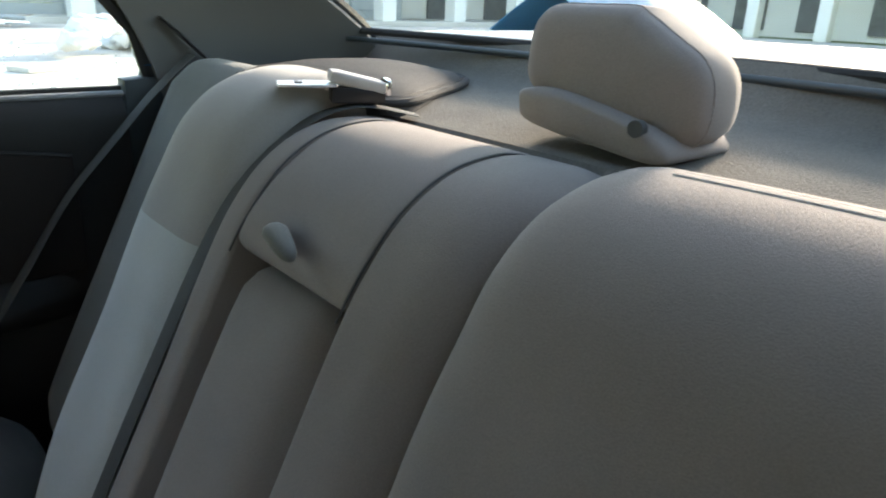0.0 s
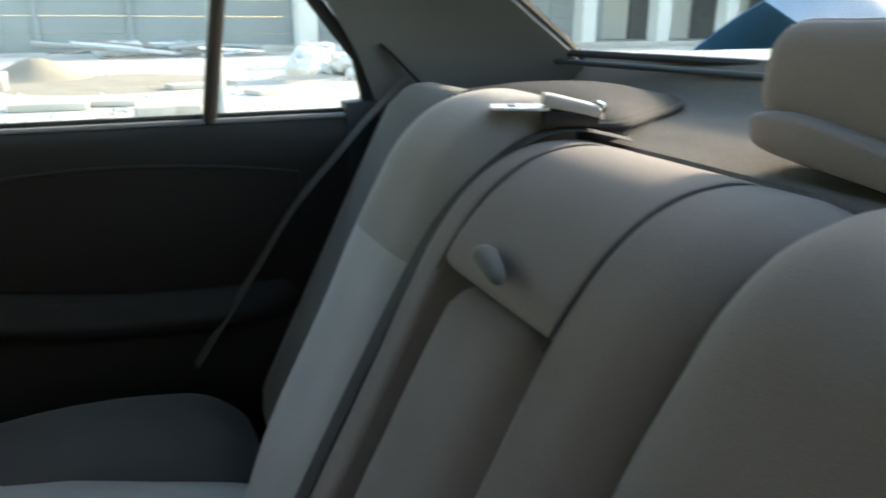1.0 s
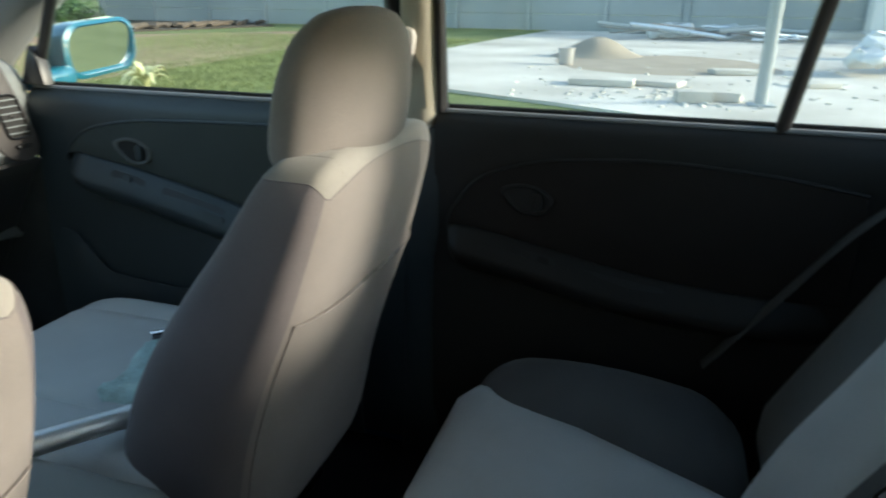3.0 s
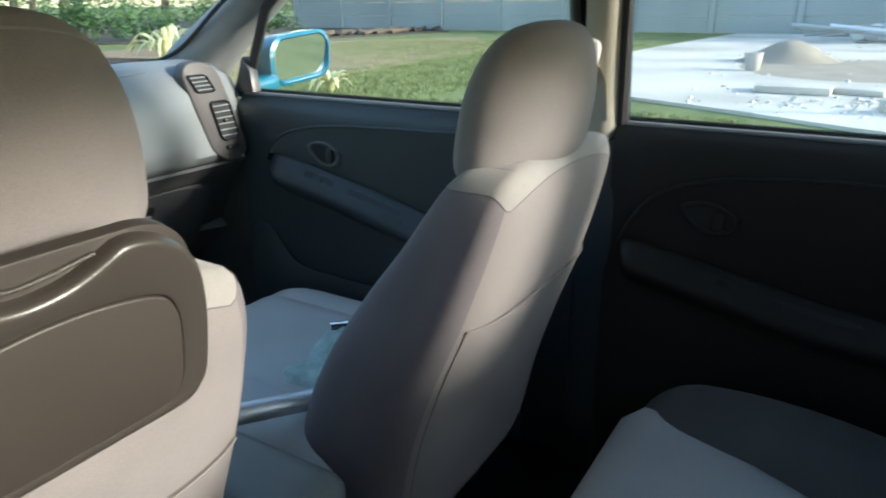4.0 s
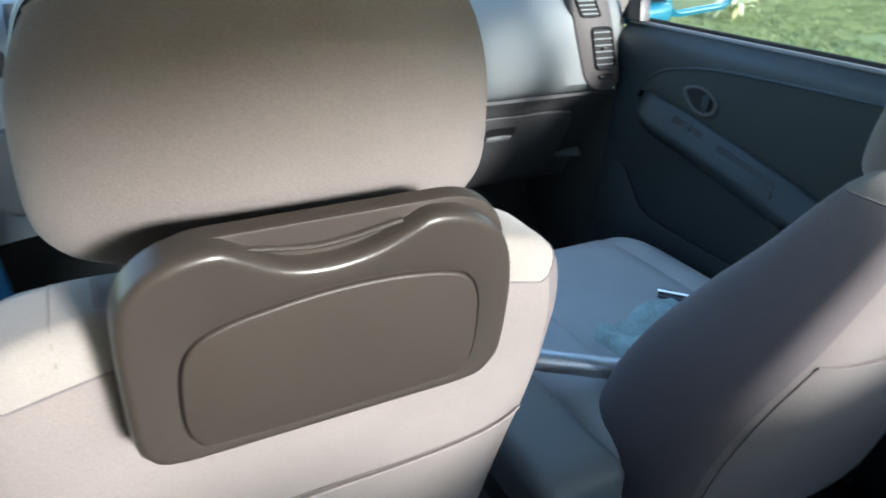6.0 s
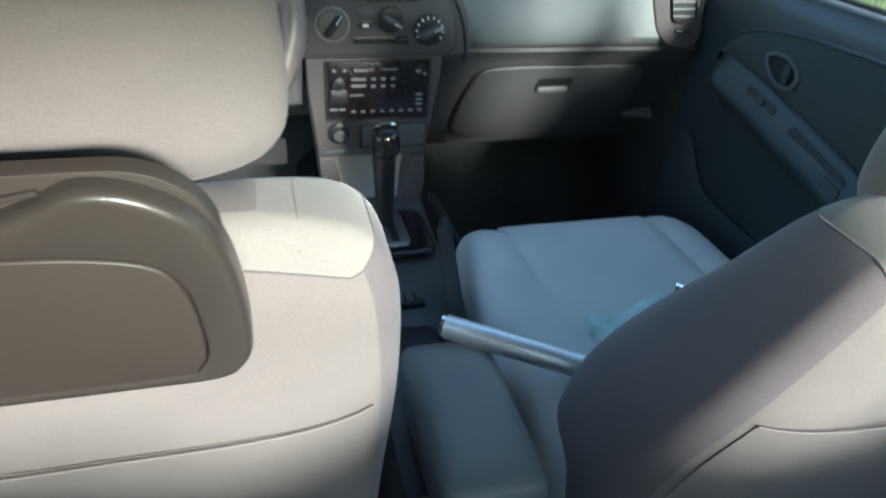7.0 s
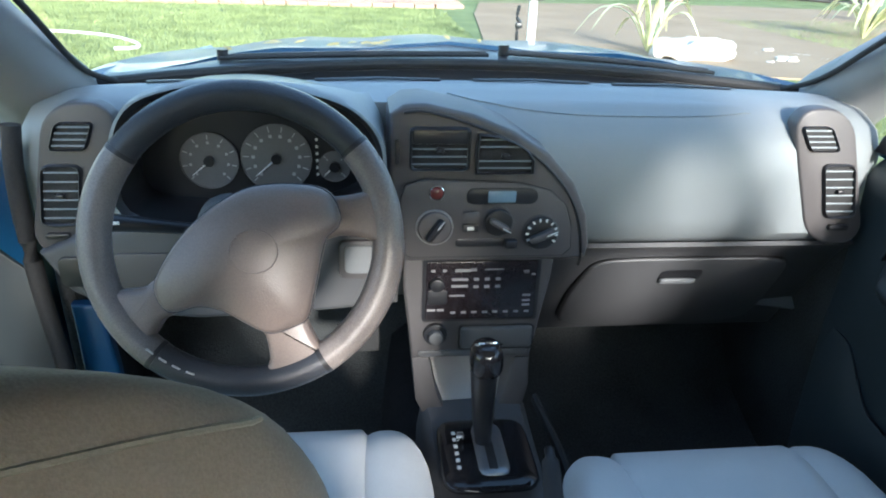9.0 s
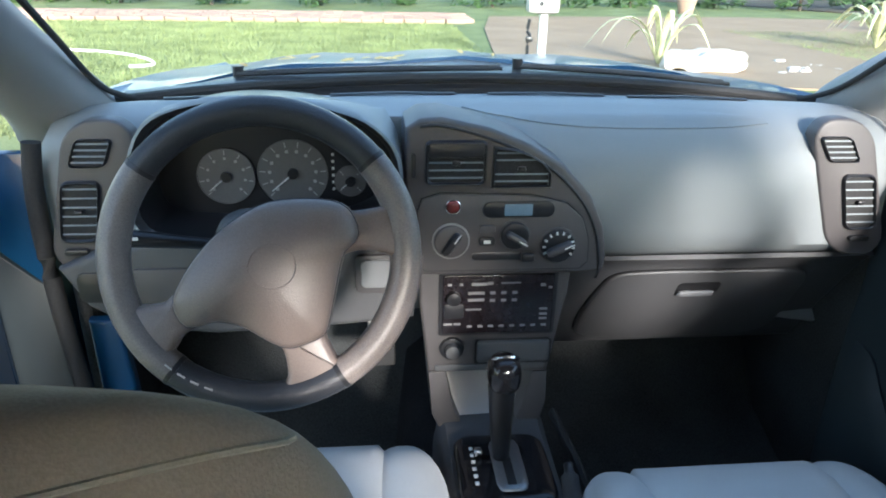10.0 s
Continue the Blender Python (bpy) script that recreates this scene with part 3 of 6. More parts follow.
    def on_arm(yc, long, high, drop, lift):
        """An oblong lying on the sloping face of the armrest."""
        k = min(range(len(al)), key=lambda i: abs(al[i][0] - yc))
        (ya, za), (yb, zb) = al[max(0, k - 3)], al[min(m, k + 3)]
        t = Vector((0, yb - ya, zb - za)).normalized()
        if t.y > 0:
            t = -t
        v = Vector((0.022, 0, at_[k][1] - al[k][1])).normalized()
        o = Vector((0.629, al[k][0], al[k][1])).lerp(Vector((0.662, at_[k][0], at_[k][1])), drop)
        n = t.cross(v).normalized()
        if n.x > 0:
            n = -n
        face = [o + t * p + v * q + n * lift for p, q in rrect(0, 0, long, high, high * 0.45)]
        return loft([[p - n * 0.012 for p in face], face])

    part("pull_recess", fix(on_arm(pull_y, 0.15, 0.026, 0.50, 0.0015)), BLACK, d)
    part("pull_lip", fix(on_arm(pull_y - 0.05, 0.05, 0.016, 0.30, 0.0035)), trim_, d)
    part("switch_plate", fix(on_arm(sw_y, 0.085, 0.020, 0.55, 0.002)), BLACK, d)
    part("window_switch", fix(on_arm(sw_y - 0.012, 0.022, 0.012, 0.55, 0.005)), trim_, d)
    cup = smooth2([(hy + 0.050, hz + 0.012), (hy + 0.028, hz + 0.026), (hy - 0.010, hz + 0.025), (hy - 0.042, hz + 0.006), (hy - 0.036, hz - 0.020), (hy - 0.010, hz - 0.028), (hy + 0.020, hz - 0.020)], 4)
    cup_in = [(lerp(hy, y, 0.80), lerp(hz, z, 0.78)) for y, z in cup]
    fr = loft([[(0.664, y, z) for y, z in cup], [(0.657, y, z) for y, z in cup], [(0.655, y * 0.5 + u * 0.5, z * 0.5 + v * 0.5) for (y, z), (u, v) in zip(cup, cup_in)], [(0.657, y, z) for y, z in cup_in], [(0.672, y, z) for y, z in cup_in]], caps=False)
    part("handle_cup", fix(fr), PILLAR_DARK if front else trim_, d, "moulded handle surround")
    part("cup_floor", fix(yz_plate(cup_in, 0.660, 0.670, 0)), RUBBER, d)
    part("door_handle", fix(yz_plate(rrect(hy - 0.016, hz - 0.002, 0.018, 0.034, 0.008), 0.652, 0.664, 0.003)), trim_, d, "dark inner door handle")
    if front:
        edge_ = curve3([(0.672, 0.71, 0.286), (0.668, 0.66, 0.280), (0.664, 0.61, 0.230), (0.660, 0.56, 0.198), (0.660, 0.44, 0.188), (0.660, 0.2, 0.182), (0.660, -0.05, 0.180)], 5)
        low_ = [Vector((0.668, p.y, -0.09)) for p in edge_]
        part("door_pocket", fix(sheet([[a_.lerp(b_, t) - Vector((0.03 * min(1, 4 * t) * (1 - 0.5 * t), 0, 0)) for a_, b_ in zip(edge_, low_)] for t in (0, 0.05, 0.15, 0.5, 1.0)], 0.006)), trim_, d, "map pocket along the door's foot")
    # window
    if front:
        top = [(0.705, y1, 0.607), (0.675, 0.62, 0.80), (0.64, 0.42, 0.925), (0.625, 0.2, 0.965), (0.62, -0.12, 0.97), (0.70, -0.13, 0.602)]
    else:
        top = [(0.70, -0.205, 0.602), (0.622, -0.215, 0.965), (0.625, -0.5, 0.965), (0.635, -0.74, 0.93), (0.665, -0.92, 0.82), (0.69, -1.02, 0.70), (0.702, -1.045, 0.602)]
    part("window_frame", fix(tube(top, 0.012, 8)), BLACK, d, "black window frame")
    edge = curve3(top, 6)
    bot = [Vector(top[0]).lerp(Vector(top[-1]), k / (len(edge) - 1)) for k in range(len(edge))]
    pane = part("window_pane", fix(sheet([[b.lerp(e, t) for b, e in zip(bot, edge)] for t in (0.0, 0.35, 0.7, 1.0)], 0.003)), GLASS, d, "side window, clear save on the rear driver's side")
    # Unseen driver's-side rear pane, darkened to cut skylight from the left.
    if place is not None and not front:
        pane.data.materials[0] = GLASS_BLOCK
    else:
        pane.visible_shadow = False
    part("sill_seal", fix(tube([(0.708, top[0][1], 0.609), (0.705, top[-1][1], 0.609)], 0.006, 8)), RUBBER, d, "black rubber sill seal")
    # Paler tube stands for the window's light on top of the trim.
    part("sill_highlight", fix(tube([(0.698, top[0][1], 0.603), (0.695, top[-1][1], 0.603)], 0.0065, 8, flat=0.8)), PILLAR, d, "grey strip painting the window light under the seal")
    if not front:
        part("window_divider", fix(tube([(0.700, -0.768, 0.60), (0.672, -0.790, 0.76), (0.636, -0.815, 0.93)], 0.0135, 8, flat=0.8)), BLACK, d, "black quarter-light divider bar")
    else:
        sail = [(y1 + 0.01, 0.61), (0.685, 0.61), (0.692, 0.66), (0.715, 0.69)]
        part("mirror_sail", fix(yz_plate(sail, 0.674, 0.70, 0.003)), BLACK, d, "black triangular mirror mount")
    return d


build_door("front_door", -0.14, 0.74, "dark grey front passenger door lining, window closed", True)
build_door("rear_door", -0.99, -0.20, "dark rear door lining with quarter-light divider, closed", False)
MIR = Matrix.Diagonal((-1, 1, 1, 1))


def opened(hx, hy, deg):
    return Matrix.Translation((hx, hy, 0)) @ Matrix.Rotation(radians(-deg), 4, "Z") @ Matrix.Translation((-hx, -hy, 0)) @ MIR


build_door("front_door", -0.14, 0.74, "blue driver's door standing wide open", True, opened(-0.80, 0.74, 76))
build_door("rear_door", -0.99, -0.20, "dark rear door lining on the driver's side, closed", False, MIR)
part("door_jamb", slab([(-0.716, 0.63), (-0.716, 0.405), (-0.81, 0.50), (-0.81, 0.63)], 0.752, 0.772, 0.004), PAINT, body, "blue painted door jamb")
part("jamb_lining", slab([(-0.712, 0.400), (-0.700, -0.12), (-0.81, -0.12), (-0.81, 0.49)], 0.752, 0.772, 0.004), DOORTRIM, body, "dark lining under the jamb")
part("weatherstrip", tube(curve3([(-0.694, 0.742, 0.650), (-0.703, 0.738, 0.56), (-0.704, 0.738, 0.40), (-0.694, 0.742, 0.2), (-0.690, 0.742, -0.09)], 5), 0.014, 10), RUBBER, body, "black door seal")
part("inner_post", slab([(-0.640, 0.325), (-0.630, 0.20), (-0.622, -0.11), (-0.690, -0.11), (-0.690, 0.325)], 0.790, 0.81, 0.008, 3), PAINT, body, "blue painted post beside the footwell")

# door mirrors
def door_mirror(label, place=None):
    def fix(bm):
        for v in bm.verts:
            v.co.z += (v.co.x - 0.925) * 0.08
        if place is not None:
            bmesh.ops.transform(bm, matrix=place, verts=bm.verts)
            bmesh.ops.recalc_face_normals(bm, faces=bm.faces[:])
        return bm

    at = Vector((0.80, 0.76, 0.60))
    mir = thing("door_mirror", place @ at if place is not None else at, label, "wing mirror", "door mirrors")
    cx, cz = 0.925, 0.672
    mo = rrect(cx, cz, 0.235, 0.130, 0.05, 6)
    ring = lambda f, g, y: [(lerp(cx, x, f), y, lerp(cz, z, g)) for x, z in mo]
    shell = loft([ring(0.60, 0.60, 0.87), ring(0.90, 0.90, 0.835), ring(1, 1, 0.79), ring(1, 1, 0.755), ring(0.90, 0.87, 0.75), ring(0.87, 0.83, 0.764)])
    part("housing", fix(shell), PAINT_MIRROR, mir, "teal painted shell")
    plate = slab([(lerp(cx, x, 0.87), lerp(cz, z, 0.83)) for x, z in mo], 0.758, 0.764, 0.0)
    for v in plate.verts:
        v.co.y -= (v.co.z - cz) * 0.12
    part("mirror_plate", fix(plate), MIRROR, mir, "reflecting mirror glass")
    part("foot", fix(soft((0.775, 0.775, 0.622), (0.11, 0.07, 0.05), 0.02, 4)), PAINT_MIRROR, mir)


door_mirror("teal painted door mirror with reflecting glass")

# ---- dashboard ----
dash = thing("dashboard", (0, 0.85, 0.30), "dark grey moulded dashboard with vents, dials and glovebox", "dashboard")


def dash_profile(x):
    e = max(0.0, (abs(x) - 0.60) / 0.10)
    pts = [(1.02, 0.66), (0.95, 0.684), (0.85, 0.686), (0.78, 0.678), (0.737, 0.657), (0.712, 0.62), (0.700, 0.57), (0.700, 0.51), (0.710, 0.475), (0.735, 0.455), (0.765, 0.447), (0.80, 0.44), (0.84, 0.42), (0.90, 0.30), (0.95, 0.25)]
    pod = min(1.0, max(0.0, (abs(x) - 0.47) / 0.05))
    out = []
    for y, z in pts:
        if 0.44 < z < 0.68 and y < 0.79:
            y = lerp(y, max(y, 0.716), pod)
            y += 0.05 * e * e
            if -0.53 < x < -0.15:
                y = max(y, 0.785)
        z -= 0.02 * e * e * (1 if z > 0.6 else 0)
        y -= 0.10 * (abs(x) / 0.65) ** 2 * (1 if y > 0.9 else 0) * 0.9
        out.append((x, y, z))
    return out


st = [-0.70, -0.68, -0.65, -0.62, -0.58, -0.54, -0.531, -0.529, -0.40, -0.30, -0.151, -0.149, -0.10, 0.0, 0.1, 0.16, 0.22, 0.30, 0.38, 0.46, 0.475, 0.50, 0.52, 0.56, 0.60, 0.64, 0.68, 0.70]
part("dash_body", sheet([dash_profile(x) for x in st], 0.01), DASH, dash, "matt dark grey moulded top and passenger bulge")
for a, b, ya, yb in ((-0.54, -0.31, 0.885, 0.915), (-0.27, -0.05, 0.925, 0.94), (0.01, 0.22, 0.94, 0.925), (0.26, 0.47, 0.915, 0.885)):
    part("demister_slot", tube([(a, ya, 0.6865), ((a + b) / 2, (ya + yb) / 2 + 0.006, 0.688), (b, yb, 0.6865)], 0.006, 6, flat=0.35), BLACK, dash)
# darker shallow tray on top of the passenger side
def dash_top(y):
    P = [(0.712, 0.62), (0.737, 0.657), (0.78, 0.678), (0.85, 0.686), (0.95, 0.684)]
    for (y0, z0), (y1, z1) in zip(P, P[1:]):
        if y <= y1:
            return lerp(z0, z1, (y - y0) / (y1 - y0))
    return P[-1][1]


far = curve3([(-0.05, 0.832, 0), (0.03, 0.868, 0), (0.104, 0.876, 0), (0.254, 0.836, 0), (0.398, 0.790, 0), (0.445, 0.766, 0)], 5)
near = curve3([(-0.05, 0.828, 0), (0.016, 0.780, 0), (0.127, 0.757, 0), (0.256, 0.752, 0), (0.37, 0.754, 0), (0.446, 0.763, 0)], 5)
part("top_tray", sheet([[(lerp(a.x, b.x, t), lerp(a.y, b.y, t), dash_top(lerp(a.y, b.y, t)) + 0.002) for a, b in zip(far, near)] for t in [k / 8 for k in range(9)]], 0.003), DASH, dash, "matt tray on top")


def shear(outline, cz, k):
    return [(x + k * (z - cz), z) for x, z in outline]


def vent(outline, y, slats, lean=0.0, upright=0, depth=0.004):
    """An air vent: a raised frame, a dark throat, slats and a thumb tab."""
    cx = sum(p[0] for p in outline) / len(outline)
    cz = sum(p[1] for p in outline) / len(outline)
    inner = [(lerp(cx, x, 0.90), lerp(cz, z, 0.91)) for x, z in outline]
    v = part("air_vent", frame_ring(outline, inner, y - 0.004, y + depth, y + depth, 0.002), BLACK, dash, "black slatted air vent")
    part("throat", slab(inner, y + depth - 0.002, y + depth, 0), RUBBER, v)
    zmin, zmax = min(p[1] for p in inner), max(p[1] for p in inner)
    for k in range(slats):
        z = lerp(zmin, zmax, (k + 0.6) / (slats + 0.2))
        hit = []
        for (xa, za), (xb, zb) in zip(inner, inner[1:] + inner[:1]):
            if (za - z) * (zb - z) < 0:
                hit.append(xa + (xb - xa) * (z - za) / (zb - za))
        if len(hit) == 2:
            a, b = sorted(hit)
            part("slat", box(((a + b) / 2, y + 0.0015, z), (b - a, 0.0035, 0.0026), 0, RX(-18)), LID, v)
    for k in range(upright):
        x = cx + (k - (upright - 1) / 2) * 0.028
        part("thumb_tab", box((x, y - 0.002, cz), (0.012, 0.008, 0.007), 0.002), BLACK, v)
    return v


for s, cx in ((-1, -0.630), (1, 0.600)):
    c2 = -0.601 if s < 0 else 0.544
    pod = shear(rrect(cx - s * 0.02, 0.572, 0.105, 0.235, 0.045), 0.572, -s * 0.36 if s > 0 else 0.25)
    # Same plastic as the dash; the darker fascia colour paints its shade.
    part("vent_pod", slab(pod, 0.7115, 0.74, 0.005, 3), FASCIA, dash, "surround of the side vents, its plastic darkened for shade")
    vent(shear(rrect(cx, 0.552, 0.056, 0.096, 0.012), 0.552, 0.17 if s < 0 else -0.28), 0.708, 6, upright=1)
    vent(shear(rrect(c2, 0.641, 0.052, 0.042, 0.008), 0.641, 0.42 if s < 0 else -0.62), 0.708, 4)
    part("pod_knob", slab(rrect(cx + s * 0.015, 0.488, 0.036, 0.010, 0.005), 0.704, 0.712, 0.002), BLACK, dash)

# instrument hood and dials
arch = smooth2([(-0.522, 0.545), (-0.528, 0.63), (-0.50, 0.70), (-0.435, 0.730), (-0.35, 0.737), (-0.265, 0.728), (-0.20, 0.706), (-0.162, 0.665), (-0.155, 0.61), (-0.175, 0.565), (-0.25, 0.53), (-0.42, 0.525)], 4)
arch_in = [(lerp(-0.335, x, 0.93), lerp(0.625, z, 0.89)) for x, z in arch]
hood = loft([[(x, 0.83, min(z, 0.684)) for x, z in arch], [(x, 0.74, lerp(z, min(z, 0.70), 0.5)) for x, z in arch], [(x, 0.645, z) for x, z in arch], [(x, 0.628, z - 0.003) for x, z in arch], [(lerp(-0.335, x, 0.97), 0.626, lerp(0.625, z, 0.955)) for x, z in arch]], caps=False)
part("instrument_hood", hood, DASH, dash, "dark grey hood over the dials")
lin = loft([[(lerp(-0.335, x, 0.97), 0.626, lerp(0.625, z, 0.955)) for x, z in arch], [(x, 0.635, z) for x, z in arch_in], [(x, 0.745, z) for x, z in arch_in]], caps=False)
part("hood_lining", lin, BLACK, dash, "black inside of the instrument hood")
clus = part("instrument_panel", slab(arch_in, 0.740, 0.75, 0), BLACK, dash, "black instrument panel with two pale dials")
for (cx, cz), r, n in (((-0.419, 0.597), 0.043, 9), ((-0.319, 0.601), 0.053, 12), ((-0.232, 0.588), 0.024, 4)):
    dl = part("dial", cyl((cx, 0.736, cz), (cx, 0.741, cz), r, n=40), DIAL, clus, "pale grey dial face")
    part("dial_rim", tube([(cx + r * math.cos(a), 0.735, cz + r * math.sin(a)) for a in [2 * math.pi * k / 40 for k in range(40)]], 0.0009, 6, True), DIAL, clus)
    for k in range(n):
        a = radians(225 - 270 * k / (n - 1))
        part("dial_tick", box((cx + 0.86 * r * math.cos(a), 0.7350, cz + 0.86 * r * math.sin(a)), (0.16 * r, 0.001, 0.0016), 0, RY(-math.degrees(a))), PLATE, dl)
        part("dial_figure", box((cx + 0.66 * r * math.cos(a), 0.7350, cz + 0.66 * r * math.sin(a)), (0.09 * r, 0.001, 0.09 * r)), PLATE, dl)
    a = radians(220)
    part("needle", tube([(cx, 0.733, cz), (cx + 0.8 * r * math.cos(a), 0.733, cz + 0.8 * r * math.sin(a))], [0.0016, 0.0008], 6), NEEDLE, clus)
    part("needle_hub", cyl((cx, 0.730, cz), (cx, 0.738, cz), 0.008, n=16), BLACK, clus)
for k in range(6):
    part("warning_lamp", box((-0.258, 0.738, 0.575 + 0.011 * k), (0.004, 0.002, 0.004)), MARK, clus)

# centre stack
trim = [(-0.150, 0.462), (-0.150, 0.60), (-0.150, 0.690), (-0.13, 0.703), (-0.10, 0.705), (-0.03, 0.690), (0.03, 0.666), (0.083, 0.634), (0.127, 0.588), (0.152, 0.536), (0.161, 0.485), (0.158, 0.464), (0.12, 0.460)]
stack = part("centre_fascia", slab(trim, 0.652, 0.76, 0.008, 3), FASCIA, dash, "grey centre fascia with vents and heater controls")
part("fascia_line", tube([(x, 0.651, z) for x, z in [(p.x, p.y) for p in curve3([(x - 0.012 if x > -0.1 else x, z - 0.011, 0) for x, z in trim[3:12]], 4)]], 0.0022, 6), BLACK, stack)
vent(rrect(-0.078, 0.641, 0.088, 0.064, 0.008), 0.647, 5, upright=1)
part("vent_lid", slab(rrect(-0.078, 0.660, 0.080, 0.022, 0.004), 0.6425, 0.648, 0.002), BLACK, stack)
vent([(0.062, 0.604), (0.062, 0.624), (0.05, 0.640), (0.03, 0.652), (0.005, 0.661), (-0.024, 0.664), (-0.026, 0.634), (-0.026, 0.604), (0.02, 0.604)], 0.647, 5, upright=1)
part("vent_wheel", slab(rrect(-0.139, 0.636, 0.007, 0.036, 0.003), 0.648, 0.655, 0.001), BLACK, stack)
cl = [(-0.120, 0.470), (-0.136, 0.480), (-0.137, 0.56), (-0.128, 0.588), (-0.10, 0.597), (0.04, 0.592), (0.09, 0.579), (0.117, 0.555), (0.129, 0.52), (0.131, 0.482), (0.120, 0.470)]
part("panel_gap", slab(cl, 0.6505, 0.654, 0), BLACK, stack)
heat = part("heater_panel", slab([(lerp(0, x, 0.985), lerp(0.53, z, 0.97)) for x, z in cl], 0.6475, 0.654, 0.002), FASCIA, dash, "grey heater control panel with three knobs")
part("hazard_lamp", soft((-0.081, 0.646, 0.575), (0.019, 0.010, 0.019), 0.008, 4), RED, heat, "dark red hazard switch")
part("hazard_ring", tube([(-0.081 + 0.0105 * math.cos(a), 0.6465, 0.575 + 0.0105 * math.sin(a)) for a in [2 * math.pi * k / 20 for k in range(20)]], 0.0012, 6, True), CHROME, heat)
part("clock_housing", slab(rrect(0.017, 0.570, 0.108, 0.025, 0.012), 0.6440, 0.65, 0.002), BLACK, heat)
part("clock_display", slab(rrect(0.016, 0.570, 0.042, 0.018, 0.002), 0.6425, 0.646, 0.001), LCD, heat, "blue-grey clock display, blank")
for cx, cz, r, ang in ((-0.083, 0.521, 0.027, 55), (0.013, 0.529, 0.023, -30), (0.080, 0.511, 0.028, 25)):
    part("control_knob", cyl((cx, 0.640, cz), (cx, 0.650, cz), r * 0.92, r, 32, 0.002), BLACK if cx > 0 else FASCIA, heat, "round heater knob")
    part("knob_ring", tube([(cx + r * math.cos(a), 0.6465, cz + r * math.sin(a)) for a in [2 * math.pi * k / 36 for k in range(36)]], 0.0018, 6, True), KEY if cx < 0 else FASCIA, heat)
    part("knob_grip", soft((cx, 0.633, cz), (r * 1.45, 0.016, r * 0.42), 0.005, 4, rot=RY(-ang)), FASCIA if cx > 0 else BLACK, heat)
    part("pointer", box((cx + 0.5 * r * math.cos(radians(ang)), 0.6245, cz + 0.5 * r * math.sin(radians(ang))), (r * 0.6, 0.001, 0.0018), 0, RY(-ang)), MARK, heat)
for a in range(-30, 230, 26):
    part("knob_mark", box((0.080 + 0.0225 * math.cos(radians(a)), 0.6393, 0.511 + 0.0225 * math.sin(radians(a))), (0.005, 0.001, 0.003), 0, RY(-a)), MARK, heat)
part("push_button", slab(rrect(-0.029, 0.540, 0.024, 0.011, 0.003), 0.643, 0.65, 0.001), FASCIA, heat)
part("push_button", slab(rrect(-0.029, 0.520, 0.024, 0.012, 0.003), 0.643, 0.65, 0.001), BLACK, heat)
part("button_mark", box((-0.029, 0.6425, 0.520), (0.010, 0.001, 0.005)), MARK, heat)
part("slider_slot", slab(rrect(-0.004, 0.495, 0.094, 0.013, 0.006), 0.6462, 0.65, 0.001), BLACK, heat)
part("slider_knob", soft((0.034, 0.642, 0.495), (0.020, 0.014, 0.014), 0.004, 3), BLACK, heat)

# lower stack: radio, lighter, ashtray, pocket
low = [(-0.128, 0.457), (-0.127, 0.40), (-0.120, 0.34), (-0.112, 0.268), (0.092, 0.262), (0.098, 0.30), (0.107, 0.36), (0.115, 0.41), (0.118, 0.455)]
lows = part("lower_fascia", slab(low, 0.684, 0.80, 0.006, 3), FASCIA, dash, "grey lower centre stack")
for q in ([(-0.112, 0.268), (-0.082, 0.268), (-0.066, 0.19), (-0.05, 0.157), (-0.09, 0.150), (-0.104, 0.18)], [(0.092, 0.262), (0.095, 0.20), (0.085, 0.150), (0.04, 0.157), (0.052, 0.19), (0.066, 0.262)]):
    part("pocket_side", slab(q, 0.684, 0.80, 0.004), FASCIA, lows)
part("pocket_floor", sheet([[(-0.09, 0.70, 0.155), (0.075, 0.70, 0.155)], [(-0.09, 0.745, 0.20), (0.075, 0.745, 0.20)], [(-0.09, 0.755, 0.27), (0.075, 0.755, 0.27)]], 0.004), PLATE, lows, "pale floor of the open pocket")
rad = part("radio", slab(rrect(0.0, 0.3955, 0.180, 0.104, 0.003), 0.679, 0.72, 0.001), RADIO, dash, "black double-height car radio, switched off")
part("radio_surround", frame_ring(rrect(0.0, 0.3955, 0.192, 0.114, 0.005), rrect(0.0, 0.3955, 0.180, 0.103, 0.003), 0.681, 0.69, 0.69, 0.001), BLACK, dash)


def rp(px, py):
    return (-0.089 + px * 0.000636, 0.447 - py * 0.000636)


bars = [(90, 22, 40, 10), (118, 20, 14, 10), (83, 47, 42, 9), (83, 66, 42, 9), (77, 93, 40, 5), (258, 95, 20, 7), (258, 110, 20, 7), (258, 123, 20, 7), (253, 27, 14, 9), (272, 35, 10, 6), (12, 134, 22, 7), (36, 134, 18, 7), (170, 20, 50, 4), (15, 22, 10, 8), (44, 22, 10, 8)]
bars += [(x, y, 13, 9) for x in (125, 153, 181) for y in (47, 68)] + [(68 + 27.6 * k, 142, 13, 7) for k in range(8)]
for px, py, bw, bh in bars:
    x, z = rp(px, py)
    part("radio_key", box((x, 0.6785, z), (bw * 0.000636, 0.003, bh * 0.0005), 0.0004, seg=1), KEY, rad)
x, z = rp(25, 58)
part("volume_knob", cyl((x, 0.668, z), (x, 0.680, z), 0.0115, n=24, bevel=0.002), BLACK, rad)
x, z = rp(27, 97)
part("tuning_pad", slab(rrect(x, z, 0.032, 0.026, 0.004), 0.6765, 0.68, 0.001), BLACK, rad)
